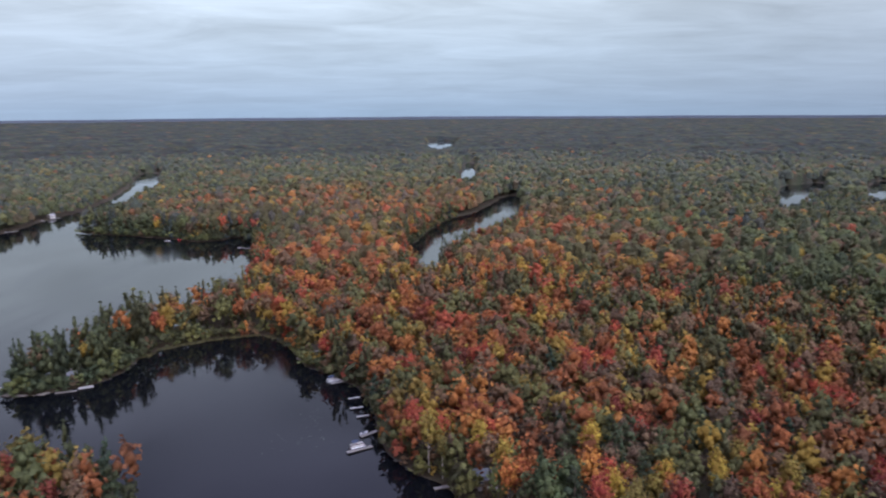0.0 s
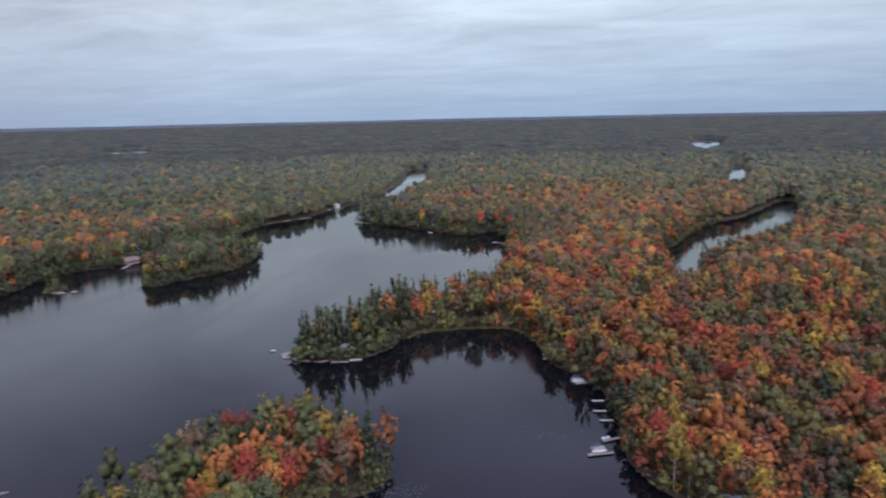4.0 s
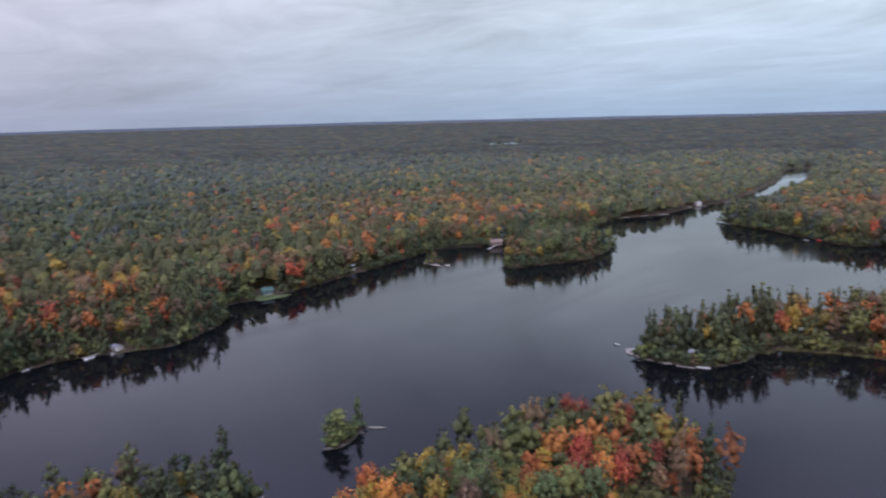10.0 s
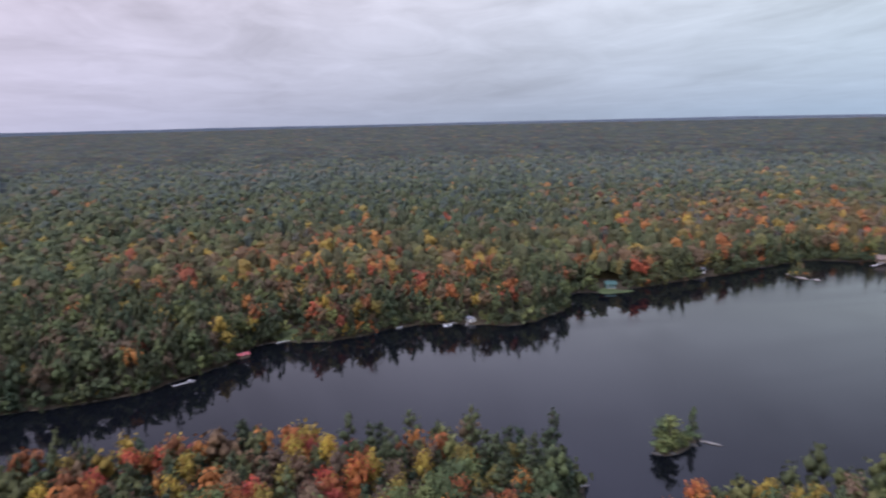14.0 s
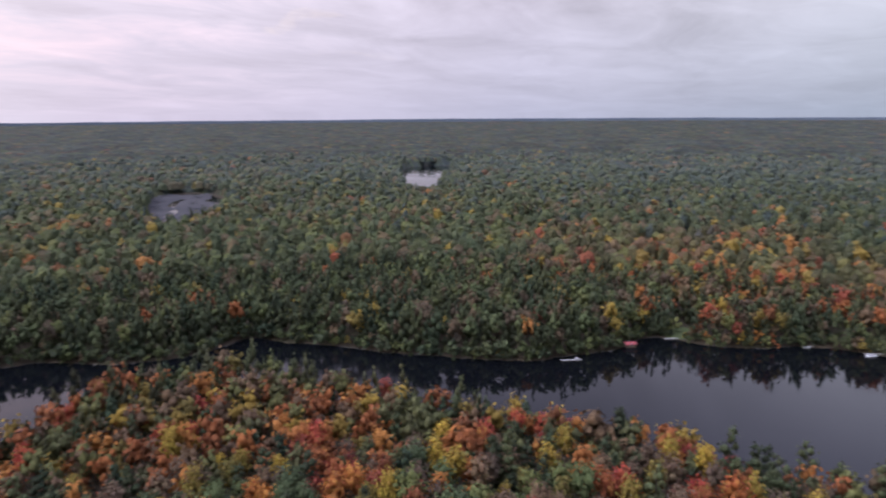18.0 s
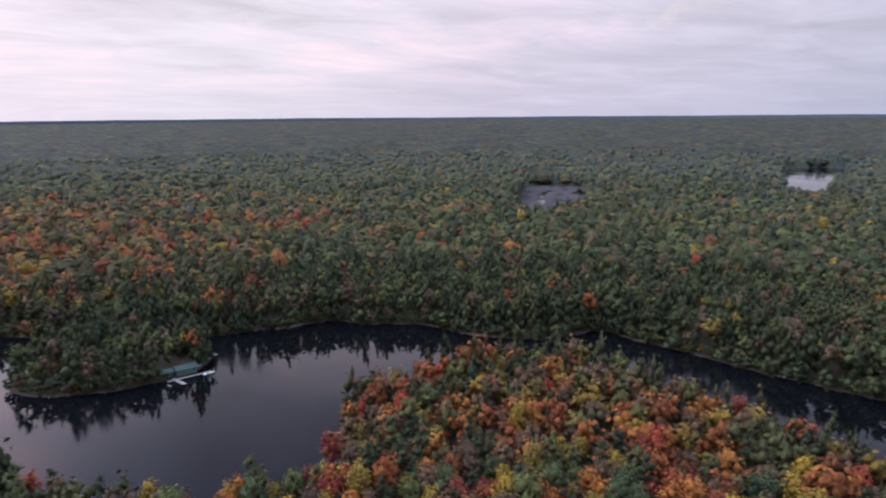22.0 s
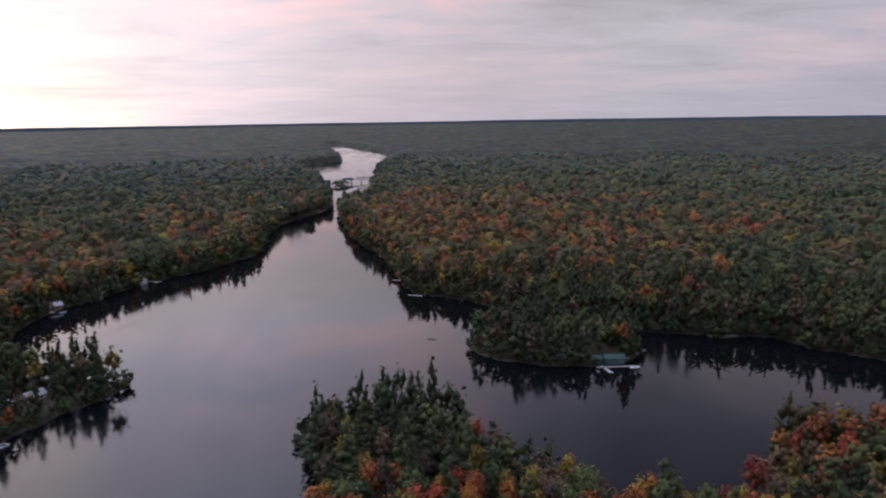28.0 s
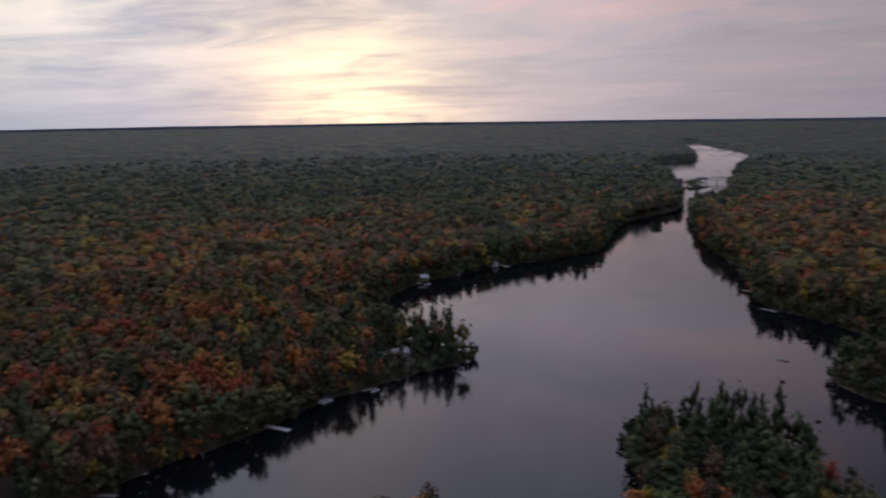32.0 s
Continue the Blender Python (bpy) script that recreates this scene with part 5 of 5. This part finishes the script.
cottage(-24, -477, 1.8, 158, 7.2, 6.0, SIDING, GREY_ROOF, "grey-roofed cabin in dark woods", chimney=False)
dock(12.3, -585, 4, -579, 2.0, pale=True)
dock(72.7, -823, 62.7, -823, 2.4, pale=True)
dock(57.3, -787, 49.3, -780, 2.4, pale=True)
dock(129.3, -615, 137.3, -612, 2.2)
dock(184, -522, 197.3, -529, 2.4, "pale dock with a boathouse behind", 5.0, True)
cottage(194.7, -519, 0.9, 147, 8.4, 6.0, WHITE, PALE_ROOF, "white boathouse on the dark shore", "boathouse", 2.6, 0.45, False, True, False)
cottage(225, -452, 0.8, 40, 7.2, 6.0, SIDING, PALE_ROOF, "pale-roofed cabin close to the water")
dock(222, -442, 228, -449, 2.0, pale=True)
motorboat(217, -444, 60, "white boat off a small dock", 0.8)
cottage(209, -479, 0.6, 20, 4.8, 3.6, WHITE, PALE_ROOF, "small white boat shed at the waterline", "boathouse", 2.0, 0.45, False, True, False)
dock(218, -383, 225, -381, 1.8, pale=True)
dock(168, -550, 175.3, -544, 2.0)
dock(133.3, -829, 141.3, -824, 2.2, pale=True)
dock(139.2, -689, 147.3, -683, 2.2)
# the house point
cottage(160.7, -295, 1.6, 52, 8.0, 5.6, WHITE, PALE_ROOF, "white house with a pale roof under pines")
cottage(167.3, -288, 1.6, -20, 6.0, 5.3, WHITE, PALE_ROOF, "low white wing beside a house", "annex", 2.2, 0.5, False)
dock(161.3, -205, 173.1, -205, 2.4, "broad pale wooden dock on the dark shore", 0, True)
dock(165.9, -239, 169.3, -234, 1.8)
pontoon_boat(164.8, -235, 70, "pontoon boat with pale seats at a dock")
dock(151.7, -256, 156, -251, 2.0)
motorboat(150.9, -253, 70, "small pale boat beside a dock", 0.8)
dock(184, -143.7, 191.2, -140.8, 1.8)


def porch_lamp(x, y, z):
    """A lit lamp on a post."""
    root = thing("garden_lamp", x, y, z, 0, "lit warm lamp on a post among trees", "lamp")
    part("post", rod(bmesh.new(), (0, 0, -0.6), (0, 0, 2.2), 0.05), BLACK, root)
    m, make = material("lamp_glow")
    e = make("ShaderNodeEmission", Color=(1.0, 0.50, 0.16, 1), Strength=9.0)
    make("ShaderNodeOutputMaterial", Surface=e.outputs[0])
    bm = bmesh.new()
    bmesh.ops.create_icosphere(bm, subdivisions=2, radius=0.22, matrix=Matrix.Translation((0, 0, 2.4)))
    part("globe", bm, m, root, "glowing amber globe")
    part("cap", one_box(0, 0, 2.62, 0.3, 0.3, 0.06, 0.02), BLACK, root)


porch_lamp(174.7, -196.0, level(174.7, -196.0))


def bridge():
    root = thing("bridge", 80, -1301, 0, 0, "low steel bridge with a pale control house across the channel", "bridge")
    part("deck", one_box(0, 0, 5.4, 68, 7, 0.9), CONCRETE, root)
    for i in range(4):
        part("pier", one_box(-28 + i * 18, 0, -2.5, 2, 7.4, 7.9), CONCRETE, root)
    for side in (-1, 1):
        truss = bmesh.new()
        box(truss, -17, side * 3.4, 10.6, 30, 0.4, 0.45)
        for i in range(9):
            rod(truss, (-32 + i * 3.75, side * 3.4, 6.2), (-32 + i * 3.75, side * 3.4, 10.7), 0.18, 5)
        for i in range(8):
            rod(truss, (-32 + i * 3.75, side * 3.4, 6.3 if i % 2 else 10.6), (-28.25 + i * 3.75, side * 3.4, 10.6 if i % 2 else 6.3), 0.16, 5)
        part("truss", truss, STEEL, root)
        part("railing", box(one_box(17, side * 3.4, 7.3, 32, 0.12, 0.12), 17, side * 3.4, 6.75, 32, 0.1, 0.1), STEEL, root)
    for i in range(3):
        lamp_post = part("lamp_post", rod(bmesh.new(), (-27 + i * 12, 3.45, 5.4), (-27 + i * 12, 3.45, 14), 0.12), STEEL, root)
        part("lamp_head", one_box(-27 + i * 12, 2.8, 13.9, 0.6, 1.7, 0.35), WHITE, lamp_post)
    cottage(94.7, -1304, 6.3, 0, 19.2, 7.2, STEEL, PALE_ROOF, "long pale-roofed control house on a bridge", "control_house", 3.0, 0.25, False, False, False)
    tower = thing("gate_tower", 120, -1196, 0, 0, "square dark blue steel tower at the channel's edge", "tower")
    part("shaft", one_box(0, 0, -1, 7, 7, 16, 0.2), STEEL, tower)
    part("cap", one_box(0, 0, 15, 7.8, 7.8, 0.8, 0.1), STEEL, tower)
    for i in range(4):
        part("brace", one_box(0, 5.06, 2 + i * 3.4, 10, 0.12, 0.4), CONCRETE, tower)


bridge()


def small_islet():
    """The rocky islet: a few low pines, a slim tamarack, brush and a bar of bleached rock."""
    g = np.random.RandomState(77)
    slim = raw_mesh("tamarack_crown", *bough_crown(g, 12, 260, 0.34, 12, 2.5, 0.04, True), LEAVES["oak"])
    olive = raw_mesh("tamarack_crown", *bough_crown(g, 12, 300, 0.36, 11.5, 3.5, 0.06), LEAVES["oak"])
    trunk = raw_mesh("tamarack_trunk", *stem(g, 11, 0.14), BARK, True)
    bush = raw_mesh("bush", *round_crown(g, 4, 90, 0.4, 4.2, 1.7, 0.1), LEAVES["oak"])
    for x, y, s, crown, label in ((-218, 136.8, 1.08, slim, "slim olive tamarack on a rocky islet"), (-214, 121.9, 1.04, olive, "olive green conifer on a rocky islet"), (-212, 124.5, 1.23, olive, "olive green conifer on a rocky islet"),
                                  (-215, 125.3, 0.94, olive, "olive green conifer on a rocky islet"), (-211, 120.8, 0.72, olive, "small olive green conifer on a rocky islet")):
        root = thing("tamarack", x, y, 0.3, g.uniform(0, 360), label, "tree", "trees of the islet")
        root.scale = (s * 1.25, s * 1.25, s)
        new("trunk", trunk).parent = root
        new("crown", crown).parent = root
    for x, y, s in ((-211, 122.1, 1.0), (-213, 128, 1.2), (-215, 132, 1.3), (-217, 134.7, 1.4), (-213, 130.7, 0.9)):
        ob = tagged(new("bush", bush), "low green bush on a rocky islet", "bush", "bushes of the islet")
        ob.matrix_world = Matrix.LocRotScale((x, y, -0.3), Euler((0, 0, x)), (s, s, s * 0.8))
    for bx, by, sx, sy, sz, bt in ((-214, 141.6, 8.7, 1.7, 0.9, 46), (-211, 119.2, 4, 2.1, 1.2, 60), (-210, 124, 3.2, 1.9, 1.1, 70), (-214, 135.2, 3.5, 2.1, 1.2, 50), (-217, 139.5, 3.2, 2.4, 1.3, 40)):
        rock = boulder(bx, by, 0.1, sx, sy, sz, bt, "bleached rock of a small islet" if sx > 5 else "dark wet rock of a small islet")
        if sx < 5:
            rock.data.materials[0] = WET_STONE


small_islet()


def shore_rocks():
    """Loose stones along the waterline."""
    g = np.random.RandomState(81)
    x, y, d = plant(2.1, 160, 640, -36, 240, 82, -0.5)
    keep = (d < 0.9) & (waves(x, y, 26, 83) > 0.05)
    x, y, d = x[keep], y[keep], d[keep]
    vs, fs = [], []
    for i in range(len(x)):
        s = g.uniform(0.25, 0.75, 3) * [1.4, 1.4, 0.8]
        vs.append(ICO_V * g.uniform(0.75, 1.2, (12, 1)) * s + [x[i], y[i], 0.08])
        fs.append(ICO_F + 12 * i)
    tagged(new("shore_rocks", raw_mesh("shore_rocks", np.concatenate(vs), np.concatenate(fs), WET_STONE)), "grey stones strewn along the waterline", "rocks", kind="stuff")


def lily_pads():
    g = np.random.RandomState(91)
    pts, fs, k = [], [], 0
    for cx, cy, s, n in ((-130.7, 317, 9.3, 200), (-104, 321, 8, 150), (-90.7, 186.7, 4.7, 160), (-88, 176, 4, 120), (-50.7, 261, 5.3, 30), (-53.3, 240, 6.7, 30)):
        for _ in range(n):
            x, y = cx + g.normal(0, s), cy + g.normal(0, s * 0.7)
            r = g.uniform(0.12, 0.3)
            t = g.uniform(0, 6.28) + np.arange(7) * 0.96
            pts.append(np.c_[x + r * np.cos(t), y + r * np.sin(t), np.full(7, 0.02)])
            fs.append(np.array([(0, i, i + 1) for i in range(1, 6)]) + k)
            k += 7
    tagged(new("lily_pads", raw_mesh("lily_pads", np.concatenate(pts), np.concatenate(fs), PAD)), "floating lily pads on still water", "water plants", kind="stuff")


def reeds():
    """A band of yellowing reeds in the shallows under the peninsula."""
    g = np.random.RandomState(95)
    x, y, d = plant(0.9, 320, 400, 8, 32, 96, -2.2)
    keep = (d < 1.2) & (x > -156) & (x < -84) & (y > 325) & (waves(x, y, 14, 97) > -0.75)
    x, y = x[keep], y[keep]
    n = len(x) * 3
    c = np.repeat(np.c_[x, y, np.full(len(x), 0.55)], 3, 0) + g.normal(0, 0.3, (n, 3)) * [1, 1, 0.25]
    out = g.normal(0, 1, (n, 3)) * [1, 1, 0.2]
    pts, f = tufts(c, out, 0.7, g, 0.35)
    mat = grained("reeds", (0.060, 0.058, 0.026), (0.125, 0.108, 0.042), 0.8)
    tagged(new("reeds", raw_mesh("reeds", pts, f, mat)), "yellow-green reeds standing in shallow water", "reeds", kind="stuff")


shore_rocks()
lily_pads()
reeds()
SEDGE = grained("wet_sedge", (0.030, 0.031, 0.034), (0.068, 0.064, 0.064), 0.10, rough=0.7, spec=0.12)
for k in range(4, 15):
    sheet("marsh", -462 - 27 * k + 15 * (-1) ** k, -460 - 21 * k - 19 * (-1) ** k, 52, 23, 39 + 4 * (k % 3), SEDGE, "grey sedge marsh with open leads of water", "marsh", 0.3)
